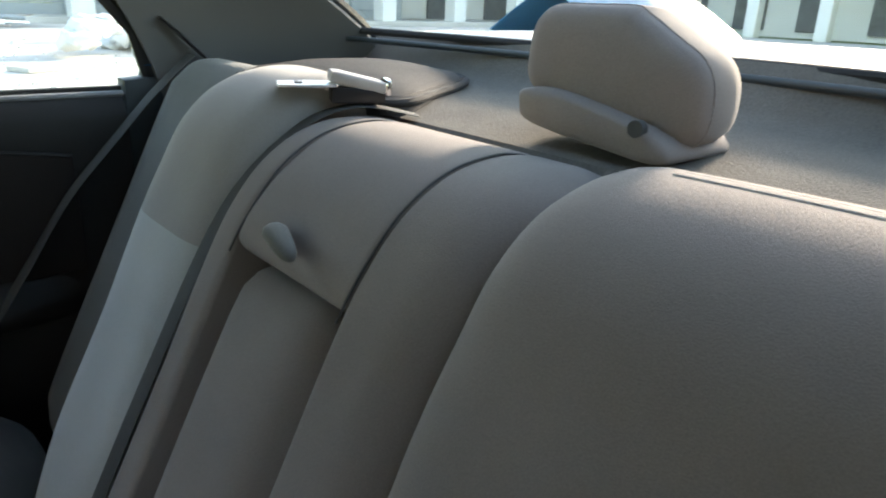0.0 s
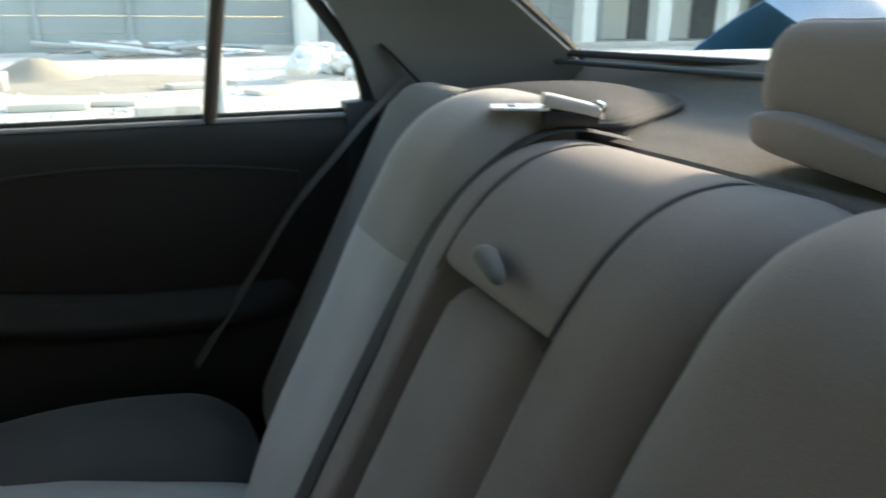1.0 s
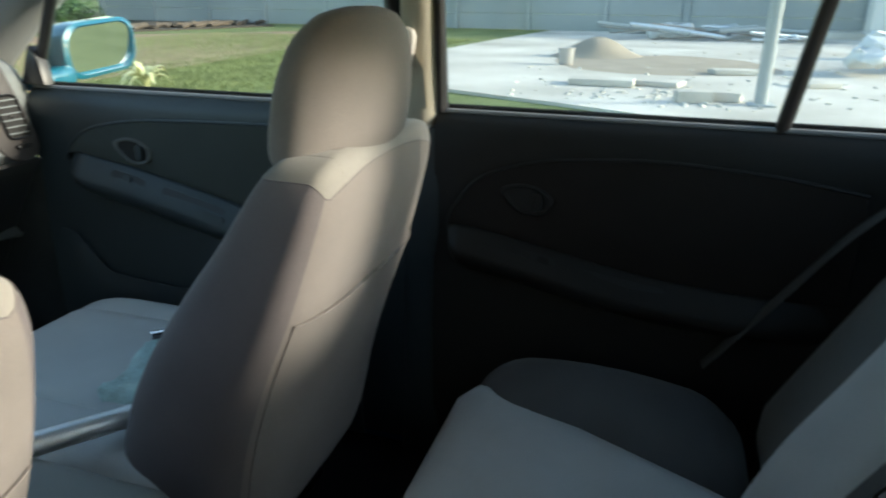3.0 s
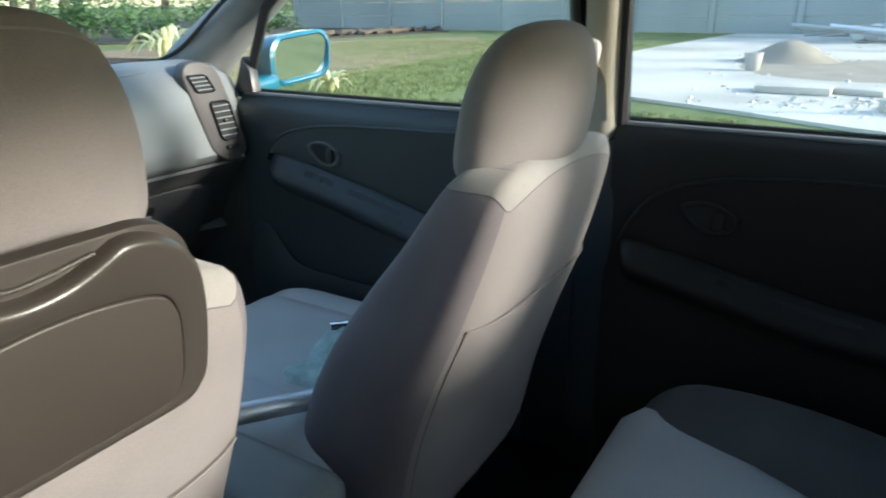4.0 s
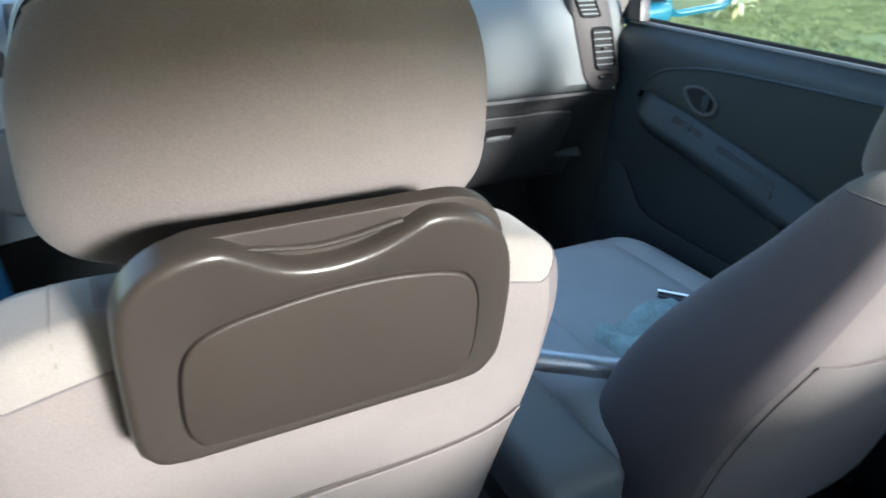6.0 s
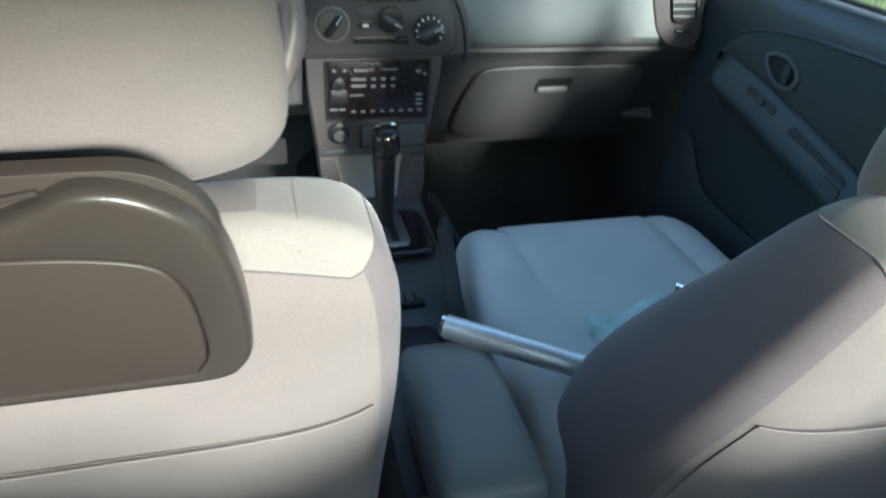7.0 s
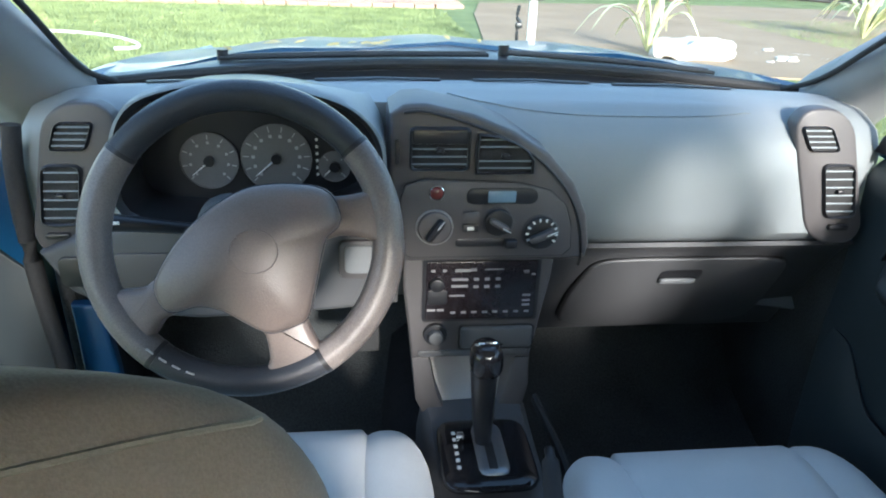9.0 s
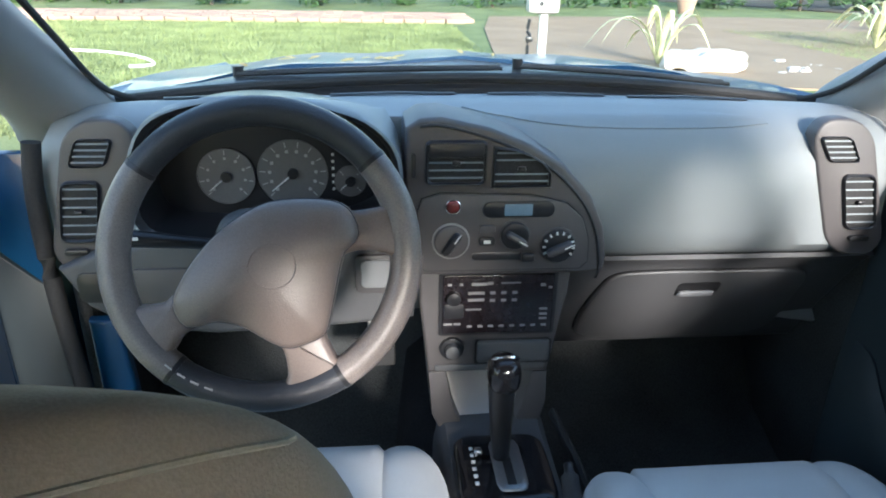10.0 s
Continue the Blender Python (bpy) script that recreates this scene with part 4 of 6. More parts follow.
lt = part("lighter_socket", cyl((-0.073, 0.676, 0.315), (-0.073, 0.69, 0.315), 0.020, n=28, bevel=0.002), BLACK, dash, "black cigarette lighter")
part("lighter_knob", cyl((-0.073, 0.664, 0.315), (-0.073, 0.68, 0.315), 0.012, n=24, bevel=0.002), DASH_LOW, lt)
part("ashtray", slab(rrect(0.030, 0.307, 0.122, 0.040, 0.006), 0.676, 0.69, 0.004, 3), DASH_LOW, dash, "closed ashtray drawer")
part("ashtray_gap", slab(rrect(0.030, 0.305, 0.130, 0.050, 0.008), 0.6825, 0.69, 0), BLACK, dash)
part("card_slot", slab(rrect(-0.008, 0.276, 0.186, 0.012, 0.004), 0.681, 0.69, 0.001), DASH_LOW, dash)

# glovebox
def tuck(bm):
    """Leans a lid away under the bulge."""
    for v in bm.verts:
        v.co.y += 0.60 * (0.40 - v.co.z)
    return bm


gb = smooth2([(0.196, 0.26), (0.210, 0.35), (0.232, 0.393), (0.30, 0.402), (0.42, 0.402), (0.56, 0.400), (0.598, 0.380), (0.606, 0.32), (0.60, 0.22), (0.50, 0.195), (0.30, 0.195), (0.21, 0.21)], 4)
part("glovebox_gap", tuck(slab([(lerp(0.40, x, 1.008), lerp(0.30, z, 1.014)) for x, z in gb], 0.7795, 0.80, 0)), BLACK, dash)
gl = part("glovebox_lid", tuck(slab(gb, 0.773, 0.80, 0.008, 3)), DASH_LOW, dash, "glovebox lid in shade-darkened grey")
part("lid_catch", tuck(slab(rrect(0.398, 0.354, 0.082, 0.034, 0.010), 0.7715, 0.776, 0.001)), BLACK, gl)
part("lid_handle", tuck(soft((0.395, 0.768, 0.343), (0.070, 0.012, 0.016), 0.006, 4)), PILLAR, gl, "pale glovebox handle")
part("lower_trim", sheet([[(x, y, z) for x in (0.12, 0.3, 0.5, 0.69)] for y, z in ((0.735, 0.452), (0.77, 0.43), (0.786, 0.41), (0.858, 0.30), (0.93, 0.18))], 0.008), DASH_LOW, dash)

# driver's knee panel
kp = [(-0.675, 0.465), (-0.60, 0.500), (-0.45, 0.515), (-0.24, 0.52), (-0.145, 0.50), (-0.130, 0.455), (-0.135, 0.365), (-0.24, 0.355), (-0.45, 0.345), (-0.58, 0.36), (-0.64, 0.40)]
# Knee panel's shade comes from the darkened plastic.
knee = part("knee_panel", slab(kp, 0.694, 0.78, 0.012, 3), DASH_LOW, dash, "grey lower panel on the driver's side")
part("coin_recess", slab(rrect(-0.625, 0.435, 0.045, 0.05, 0.012), 0.690, 0.70, 0.002), BLACK, knee)
part("fuse_lid", slab(rrect(-0.50, 0.435, 0.13, 0.06, 0.008), 0.690, 0.70, 0.003), FASCIA, knee)
part("cover_plate", slab(rrect(-0.195, 0.450, 0.066, 0.066, 0.012), 0.686, 0.70, 0.003), FASCIA, knee)
part("cover_inset", slab(rrect(-0.195, 0.452, 0.048, 0.048, 0.009), 0.682, 0.69, 0.003), PILLAR, knee, "pale square blanking plate")
part("switch_block", slab(rrect(-0.555, 0.60, 0.03, 0.04, 0.005), 0.715, 0.74, 0.002), BLACK, knee)

# ---- steering wheel ----
WC, WT, WR = Vector((-0.324, 0.452, 0.588)), 20.0, 0.166
whl = thing("steering_wheel", WC, "worn grey steering wheel with a broad hub pad, turned a little", "steering wheel")
WM = Matrix.Translation(WC) @ pose(0, 0, 0, -WT, 0, 0)


def wput(bm, turn=0):
    bmesh.ops.transform(bm, matrix=WM @ pose(0, 0, 0, 0, -turn, 0), verts=bm.verts)
    return bm


def arc(a0, a1, n, r=WR, y=0.0):
    return [(r * math.cos(radians(lerp(a0, a1, k / n))), r * math.sin(radians(lerp(a0, a1, k / n))), y) for k in range(n + 1)]


def upright(bm):
    """Turns a ring that lies flat into the plane of the wheel."""
    bmesh.ops.transform(bm, matrix=RX(90).to_4x4(), verts=bm.verts)
    return bm


for a0, a1, m, rr in ((-58, 40, RIM_LEATHER, 0.0185), (40, 143, LEATHER_DARK, 0.0180), (143, 232, RIM_LEATHER, 0.0185), (232, 302, LEATHER_DARK, 0.0180)):
    part("rim", wput(upright(tube(arc(a0, a1, 22), rr, 14)), 0), m, whl)
    part("rim_joint", wput(upright(tube(arc(a0 - 1, a0 + 1, 2), 0.0190, 14)), 0), BLACK, whl)
pad = smooth2([(-0.046, 0.026), (-0.019, 0.046), (0.010, 0.060), (0.048, 0.064), (0.086, 0.060), (0.104, 0.046), (0.111, 0.020), (0.095, 0.004), (0.088, -0.018), (0.080, -0.056), (0.071, -0.090), (0.052, -0.100), (0.030, -0.106), (0.008, -0.097), (-0.022, -0.079), (-0.052, -0.073), (-0.078, -0.080), (-0.092, -0.068), (-0.096, -0.045), (-0.074, -0.005)], 3)
pad = resample(pad, 0.005, -0.015, 90)
in_pad = lambda f: [(lerp(0.005, x, f), lerp(-0.015, z, f)) for x, z in pad]
steps = ((1.0, 0.020), (1.02, -0.004), (1.0, -0.020), (0.975, -0.029), (0.945, -0.0335), (0.90, -0.0365), (0.80, -0.0405), (0.62, -0.0455), (0.40, -0.0495), (0.15, -0.0515))
part("hub_pad", wput(loft([[(x, y, z) for x, z in in_pad(f)] for f, y in steps])), LEATHER, whl, "worn grey-brown hub pad", 60)
part("pad_seam", wput(tube([(x, -0.0175, z) for x, z in in_pad(1.004)], 0.0012, 6, True)), LEATHER_DARK, whl)
part("badge_ring", wput(tube([(0.018 + 0.026 * math.cos(a), -0.0513, -0.010 + 0.024 * math.sin(a)) for a in [2 * math.pi * k / 30 for k in range(30)]], 0.0008, 6, True)), LEATHER, whl)
for poly in ([(0.070, 0.054), (0.105, 0.050), (0.135, 0.054), (0.158, 0.060), (0.166, 0.030), (0.163, -0.006), (0.140, 0.000), (0.110, 0.004), (0.080, 0.000)],
             [(-0.085, -0.030), (-0.110, -0.052), (-0.148, -0.058), (-0.142, -0.086), (-0.122, -0.118), (-0.104, -0.108), (-0.092, -0.090), (-0.070, -0.075)],
             [(0.012, -0.088), (0.022, -0.112), (0.026, -0.140), (0.020, -0.160), (0.060, -0.156), (0.098, -0.136), (0.082, -0.122), (0.070, -0.096), (0.068, -0.080)]):
    part("spoke", wput(slab(smooth2(poly, 3), -0.012, 0.014, 0.008, 3)), LEATHER, whl)
part("rim_backing", wput(upright(tube(arc(-82, 2, 24, WR + 0.006, -0.014), [0.006] + [0.0150] * 23 + [0.006], 12)), 0), LEATHER, whl, "paler leather behind the rim's wrap")
for a in (228, 234, 240, 246):
    part("lacing", wput(upright(tube(arc(a, a + 3.5, 3, WR - 0.004, 0.0178), 0.0012, 6)), 0), PLATE, whl)
part("column_shroud", soft((-0.327, 0.60, 0.535), (0.13, 0.26, 0.11), 0.04, 6, rot=RX(-WT)), DASH_LOW, whl, "grey plastic column shroud")
for s, pts in ((-1, [(-0.37, 0.56, 0.555), (-0.43, 0.55, 0.565), (-0.515, 0.535, 0.58)]), (1, [(-0.28, 0.56, 0.555), (-0.23, 0.55, 0.56), (-0.165, 0.54, 0.57)])):
    part("stalk", tube(pts, [0.007, 0.008, 0.012], 10), BLACK, whl, "black control stalk")
    part("stalk_mark", box(Vector(pts[2]) * 0.8 + Vector(pts[1]) * 0.2 + Vector((0, -0.012, 0.004)), (0.022, 0.001, 0.004)), MARK, whl)

# ---- centre console ----
con = thing("centre_console", (0, 0.3, FLOOR), "grey centre console between the front seats", "console")
cb = []
for y, w_, z in ((0.70, 0.094, 0.165), (0.64, 0.092, 0.160), (0.50, 0.090, 0.152), (0.40, 0.088, 0.145), (0.25, 0.086, 0.12), (0.10, 0.085, 0.10), (-0.06, 0.082, 0.09)):
    cb.append([(-w_ - 0.012, y, FLOOR), (-w_ - 0.006, y, z - 0.05), (-w_, y, z - 0.012), (-w_ + 0.012, y, z), (0, y, z + 0.003), (w_ - 0.012, y, z), (w_, y, z - 0.012), (w_ + 0.006, y, z - 0.05), (w_ + 0.012, y, FLOOR)])
part("console_body", loft(cb), DASH_LOW, con, "grey plastic console body")
part("selector_plate", soft((0.0, 0.555, 0.166), (0.150, 0.165, 0.022), (0.03, 0.03, 0.01), 6), BLACK_GLOSS, con, "black selector plate")
part("selector_gate", soft((0.006, 0.555, 0.176), (0.05, 0.12, 0.012), (0.015, 0.015, 0.006), 5), GATE, con, "grey metallic selector gate")
part("gate_slot", box((0.004, 0.555, 0.181), (0.014, 0.10, 0.004), 0.001), BLACK, con)
for k in range(6):
    part("gate_mark", box((-0.048, 0.515 + 0.016 * k, 0.1775), (0.006, 0.007, 0.001)), MARK, con)
part("switch_block", soft((0.0, 0.375, 0.146), (0.05, 0.032, 0.016), 0.004, 3), BLACK, con)
for k in (-1, 0, 1):
    part("switch", soft((0.016 * k, 0.375, 0.154), (0.012, 0.022, 0.008), 0.002, 2), DASH_LOW, con)
part("cup_recess", soft((-0.005, 0.285, 0.128), (0.085, 0.10, 0.016), (0.03, 0.03, 0.006), 4), BLACK, con)
part("console_end", soft((0.0, -0.02, 0.03), (0.165, 0.10, 0.19), 0.03, 5), PLATE, con, "pale grey rear end of the console")
arm = thing("console_armrest", (0.005, 0.08, 0.12), "dark grey padded lid of the armrest box", "armrest box")
part("lid", soft((0.002, 0.055, 0.186), (0.126, 0.260, 0.085), (0.022, 0.026, 0.024), 9, (0, 0, 0.006)), LID, arm)
part("hinge_block", soft((0.004, 0.05, 0.128), (0.11, 0.18, 0.07), 0.01, 3), DASH_LOW, arm)

part("console_crescent", tube(curve3([(0.112, 0.705, 0.165), (0.120, 0.65, 0.155), (0.131, 0.57, 0.14), (0.136, 0.50, 0.12)], 6), [0.002] + [0.007] * 17 + [0.004], 8, flat=1.6), RUBBER, con, "narrow black crescent strip along the console")

gear = thing("gear_lever", (-0.005, 0.57, 0.18), "black automatic gear lever with a chrome-ringed grip", "gear lever")
part("shaft", tube([(-0.002, 0.572, 0.172), (-0.008, 0.560, 0.24), (-0.014, 0.545, 0.34)], [0.013, 0.017, 0.021], 14), BLACK, gear)
part("grip", soft((-0.013, 0.538, 0.358), (0.048, 0.056, 0.058), 0.022, 6), BLACK_GLOSS, gear, "black grip")
part("grip_ring", tube([(-0.013 + 0.019 * math.cos(a), 0.530 + 0.015 * math.sin(a), 0.387 - 0.012 * math.sin(a)) for a in [2 * math.pi * k / 24 for k in range(24)]], 0.002, 6, True), CHROME, gear)
part("release_button", soft((-0.040, 0.575, 0.186), (0.014, 0.014, 0.016), 0.005, 3), CHROME, gear)

hb = thing("handbrake", (0.088, 0.22, 0.10), "dark grey handbrake lever, lowered", "handbrake")
part("lever", tube([(0.050, 0.24, 0.125), (0.058, 0.30, 0.155), (0.081, 0.475, 0.217)], [0.017, 0.0165, 0.013], 12, flat=1.1), SPEAKER, hb)
part("button", cyl((0.081, 0.475, 0.217), (0.083, 0.495, 0.225), 0.0075, n=14, bevel=0.002), BLACK, hb)
part("boot", soft((0.050, 0.23, 0.105), (0.05, 0.10, 0.06), 0.02, 4), BLACK, hb)


ped = thing("brake_pedal", (-0.205, 0.86, 0.10), "worn metal brake pedal hanging in the driver's footwell", "pedal")
part("arm", tube([(-0.205, 0.98, 0.42), (-0.205, 0.92, 0.30), (-0.205, 0.872, 0.22)], 0.010, 8, flat=1.4), PLATE, ped)
part("pad", soft((-0.205, 0.858, 0.205), (0.085, 0.018, 0.055), 0.006, 4, rot=RX(-25)), RUBBER, ped, "black rubber pad")
# ---- front seats ----
def table(rows, v):
    """Smooth reading of a table whose first column is the key."""
    for i, (a, b) in enumerate(zip(rows, rows[1:])):
        if v <= b[0] or i == len(rows) - 2:
            t = min(1, max(0, (v - a[0]) / (b[0] - a[0])))
            p, n = rows[max(0, i - 1)], rows[min(len(rows) - 1, i + 2)]
            out = []
            for k in range(1, len(a)):
                m0 = (b[k] - p[k]) / max(1e-6, b[0] - p[0]) * (b[0] - a[0])
                m1 = (n[k] - a[k]) / max(1e-6, n[0] - a[0]) * (b[0] - a[0])
                h = lambda s: (2 * s ** 3 - 3 * s * s + 1) * a[k] + (s ** 3 - 2 * s * s + s) * m0 + (-2 * s ** 3 + 3 * s * s) * b[k] + (s ** 3 - s * s) * m1
                out.append(h(t))
            return out


# height, middle of depth, half depth, half width of a front backrest
BACK = [(0.05, 0.10, 0.10, 0.205), (0.12, 0.088, 0.122, 0.222), (0.25, 0.061, 0.124, 0.228), (0.36, 0.018, 0.114, 0.228), (0.47, -0.040, 0.094, 0.222), (0.55, -0.083, 0.070, 0.214), (0.60, -0.106, 0.056, 0.205), (0.632, -0.118, 0.044, 0.190), (0.650, -0.124, 0.030, 0.164), (0.657, -0.127, 0.012, 0.12)]


def back_point(z, a, cx, dy, dz, grow=0.0):
    yc, hd, hw = table(BACK, z)
    e = 2 / 3.1
    c, s = math.cos(a), math.sin(a)
    x = (hw + grow) * math.copysign(abs(c) ** e, c)
    y = (hd + grow) * math.copysign(abs(s) ** e, s)
    return Vector((cx + x, yc + dy + y - 0.012 * (x / hw) ** 2 * (1 if s < 0 else -1.6), z + dz))


from mathutils.bvhtree import BVHTree

# height, width and depth of a headrest, as shares
PAD = [(0.0, 0.60, 0.35), (0.03, 0.80, 0.60), (0.09, 0.93, 0.82), (0.20, 1.0, 0.97), (0.42, 1.0, 1.0), (0.58, 0.975, 0.97), (0.71, 0.92, 0.90), (0.80, 0.855, 0.82), (0.87, 0.77, 0.72), (0.93, 0.65, 0.58), (0.97, 0.51, 0.42), (1.0, 0.24, 0.15)]


def front_seat(name, label, cx, dy, dz, slide, rest):
    seat = thing(name, (cx, 0.2 + slide, FLOOR), label, "car seat", "front seats")
    zs = [0.05 + 0.607 * (1 - (1 - k / 34) ** 1.35) for k in range(35)]
    ang = [2 * math.pi * k / 56 for k in range(56)]
    yoke = min(range(35), key=lambda k: abs(zs[k] - 0.618))

    def shift(a):
        """How far the yoke's edge dips at the corners and rises at the middle."""
        c = abs(math.cos(a))
        return 0.014 - 0.028 * (c / 0.81) ** 2 if c < 0.81 and math.sin(a) < 0 else lerp(-0.014, 0.012, min(1.0, max(0.0, (c - 0.81) / 0.19)) if math.sin(a) < 0 else 1.0)

    def skin(k, a):
        z = zs[k]
        w_ = max(0.0, min((z - 0.53) / 0.088, (0.657 - z) / 0.039))
        return back_point(z + shift(a) * w_, a, cx, dy, dz)

    bm = loft([[skin(k, a) for a in ang] for k in range(35)])
    bm.faces.ensure_lookup_table()
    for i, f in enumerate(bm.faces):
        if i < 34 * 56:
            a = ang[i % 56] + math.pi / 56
            # Side faces take a darker velour than the back, the yoke a paler one.
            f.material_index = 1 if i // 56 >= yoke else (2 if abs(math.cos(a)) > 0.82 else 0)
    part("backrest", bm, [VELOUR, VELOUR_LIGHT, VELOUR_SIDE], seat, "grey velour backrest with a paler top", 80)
    bm = loft([[back_point(z, a, cx, dy, dz) for a in ang] for z in zs])
    top_tree = BVHTree.FromBMesh(bm)
    bm.free()
    for sx in (-0.142, 0.142):
        line = [top_tree.ray_cast(Vector((cx + sx, -0.083 + dy - 0.006 * k, 1.0)), Vector((0, 0, -1)))[0] for k in range(16)]
        line = [q for q in line if q and q.z > 0.50]
        if len(line) > 2:
            part("shoulder_seam", tube(line, 0.0006, 6), VELOUR, seat)
    part("top_seam", tube([skin(yoke, a) for a in ang], 0.0009, 6, True), VELOUR_SIDE, seat)
    pz = [0.10 + 0.357 * k / 12 for k in range(13)]
    pa = [math.pi + 0.66 + (math.pi - 1.32) * k / 14 for k in range(15)]
    part("map_pocket", sheet([[back_point(z, a, cx, dy, dz, 0.0012 + 0.0030 * math.sin(math.pi * (a - pa[0]) / (pa[-1] - pa[0]))) for a in pa] for z in pz], 0.003), VELOUR, seat, "cloth pocket on the backrest", 80)
    part("pocket_hem", tube([back_point(pz[-1], a, cx, dy, dz, 0.0022 + 0.0030 * math.sin(math.pi * (a - pa[0]) / (pa[-1] - pa[0]))) for a in pa], 0.0014, 6), VELOUR, seat)
    for s in (-1, 1):
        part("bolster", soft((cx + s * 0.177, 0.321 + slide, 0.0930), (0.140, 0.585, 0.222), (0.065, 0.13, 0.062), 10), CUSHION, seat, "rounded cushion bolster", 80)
    part("cushion", soft((cx, 0.322 + slide, 0.090), (0.325, 0.590, 0.222), (0.02, 0.11, 0.06), 10, (0, 0, 0.006)), CUSHION, seat, "velour seat cushion, paled for skylight", 80)
    part("seat_base", box((cx, 0.28 + slide, -0.065), (0.40, 0.46, 0.13), 0.02), BLACK, seat)
    for s in (-1, 1):
        part("cushion_seam", tube([(cx + s * 0.150, y + slide, z) for y, z in ((0.08, 0.190), (0.2, 0.196), (0.4, 0.197), (0.5, 0.188), (0.55, 0.16))], 0.0008, 6), VELOUR, seat)
        part("headrest_post", cyl((cx + s * 0.05, rest[1] + 0.012, 0.60 + dz), (cx + s * 0.05, rest[1] + 0.010, rest[2] + 0.03), 0.006, n=10), CHROME, seat)

    hx_, hy_, z0, z1, half, deep, lean, square, front_bow, flare, crown = rest

    def pad_point(t, a, grow=0.0):
        w_, d_ = table(PAD, t)
        c, sn = math.cos(a), math.sin(a)
        x = (half * w_ + grow) * math.copysign(abs(c) ** square, c) * (1 + flare * (t - 0.4))
        y = (deep * d_ + grow) * math.copysign(abs(sn) ** 0.85, sn)
        bow = (x / half) ** 2 * ((0.022 + crown * t * t) * (1 - sn) / 2 + front_bow * (1 + sn) / 2)
        return Vector((hx_ + x, hy_ + y + bow - lean * (t - 0.3), lerp(z0, z1, t)))

    ts = [0.5 - 0.5 * math.cos(math.pi * k / 30) for k in range(31)]
    hr = part("headrest", loft([[pad_point(t, a) for a in ang] for t in ts]), VELOUR, seat, "rounded velour headrest", 80)
    if cx < 0:
        part("headrest_piping", tube([pad_point(0.93 - 0.12 * abs(2 * k / 40 - 1) ** 2, math.pi * (1.0 + 1.01 * k / 40), -0.0004) for k in range(41)], 0.0012, 6), VELOUR_LIGHT, hr, "worn pale seam")
    part("headrest_base", soft((hx_, hy_ + 0.002, z0 - 0.004), (0.13, 0.045, 0.012), 0.005, 3), BLACK, hr, "black plastic base")
    return seat


front_seat("driver_seat", "grey velour driver's seat with a folding tray on its back", -0.335, 0.0, -0.036, 0.02, (-0.335, -0.1215, 0.628, 0.809, 0.142, 0.052, 0.042, 0.75, 0.001, 0.0, 0.060))
front_seat("passenger_seat", "grey velour front passenger seat, shaded on one side", 0.345, -0.085, -0.032, -0.065, (0.349, -0.190, 0.580, 0.784, 0.157, 0.060, 0.030, 0.8, 0.007, 0.0, 0.0))


tray = thing("seat_back_tray", (-0.335, -0.19, 0.54), "brown-grey plastic folding tray hung on the driver's backrest", "seat tray")
TM = Matrix.Translation((-0.335, -0.212, 0.611)) @ pose(0, 0, 0, 13, 0, 0)


def tput(bm):
    bmesh.ops.transform(bm, matrix=TM, verts=bm.verts)
    return bm


def grown(outline, d):
    """The outline moved outwards by d."""
    n, out = len(outline), []
    for i in range(n):
        t = (Vector(outline[(i + 1) % n]) - Vector(outline[i - 1])).normalized()
        out.append((outline[i][0] + t.y * d, outline[i][1] - t.x * d))
    return out


dip = [(0.112, -0.045), (0.110, 0.0), (0.104, 0.030), (0.095, 0.048), (0.081, 0.061), (0.064, 0.069), (0.046, 0.070), (0.033, 0.063), (0.014, 0.055), (-0.008, 0.052), (-0.028, 0.055), (-0.045, 0.064), (-0.058, 0.072), (-0.074, 0.072), (-0.089, 0.067), (-0.101, 0.057), (-0.108, 0.045), (-0.112, 0.02), (-0.113, -0.045), (-0.109, -0.062), (-0.094, -0.073), (-0.04, -0.074), (0.04, -0.074), (0.092, -0.073), (0.107, -0.062)]
inn = [(0.088, -0.042), (0.086, -0.005), (0.080, 0.016), (0.067, 0.028), (0.034, 0.035), (-0.005, 0.036), (-0.045, 0.031), (-0.070, 0.024), (-0.082, 0.011), (-0.086, -0.012), (-0.086, -0.042), (-0.080, -0.057), (-0.064, -0.062), (0.066, -0.062), (0.082, -0.057)]
D, I = resample(smooth2(dip, 4), 0, -0.008, 120), resample(smooth2(inn, 4), 0, -0.008, 120)
full = resample(rrect(-0.002, 0.0, 0.212, 0.146, 0.044, 8), 0, -0.008, 120)
part("back_shell", tput(slab(full, 0.012, 0.022, 0.002)), TRAY_IN, tray, "darker back shell with a hand slot")
part("slot_lip", tput(tube(curve3([(-0.046, 0.010, 0.064), (-0.008, 0.010, 0.0585), (0.034, 0.010, 0.065)], 8), 0.0016, 8)), TRAY, tray, "bright lip of the hand slot")
rings = [[(x, 0.021, z) for x, z in D], [(x, 0.006, z) for x, z in D]]
for d, y in ((-0.0008, 0.0032), (-0.0022, 0.0012), (-0.0042, 0.0002), (-0.0065, 0.0)):
    rings.append([(x, y, z) for x, z in grown(D, d)])
rings += [[(x, 0.0, z) for x, z in grown(I, 0.0026)], [(x, 0.0006, z) for x, z in grown(I, 0.0012)], [(x, 0.0040, z) for x, z in grown(I, 0.0009)]]
part("tray_frame", tput(loft(rings, caps=False)), TRAY, tray, "rounded grey-brown tray frame", 50)
part("tray_panel", tput(slab(I, -0.0012, 0.012, 0.0018, 3)), TRAY_IN, tray, "matt brown tray panel")
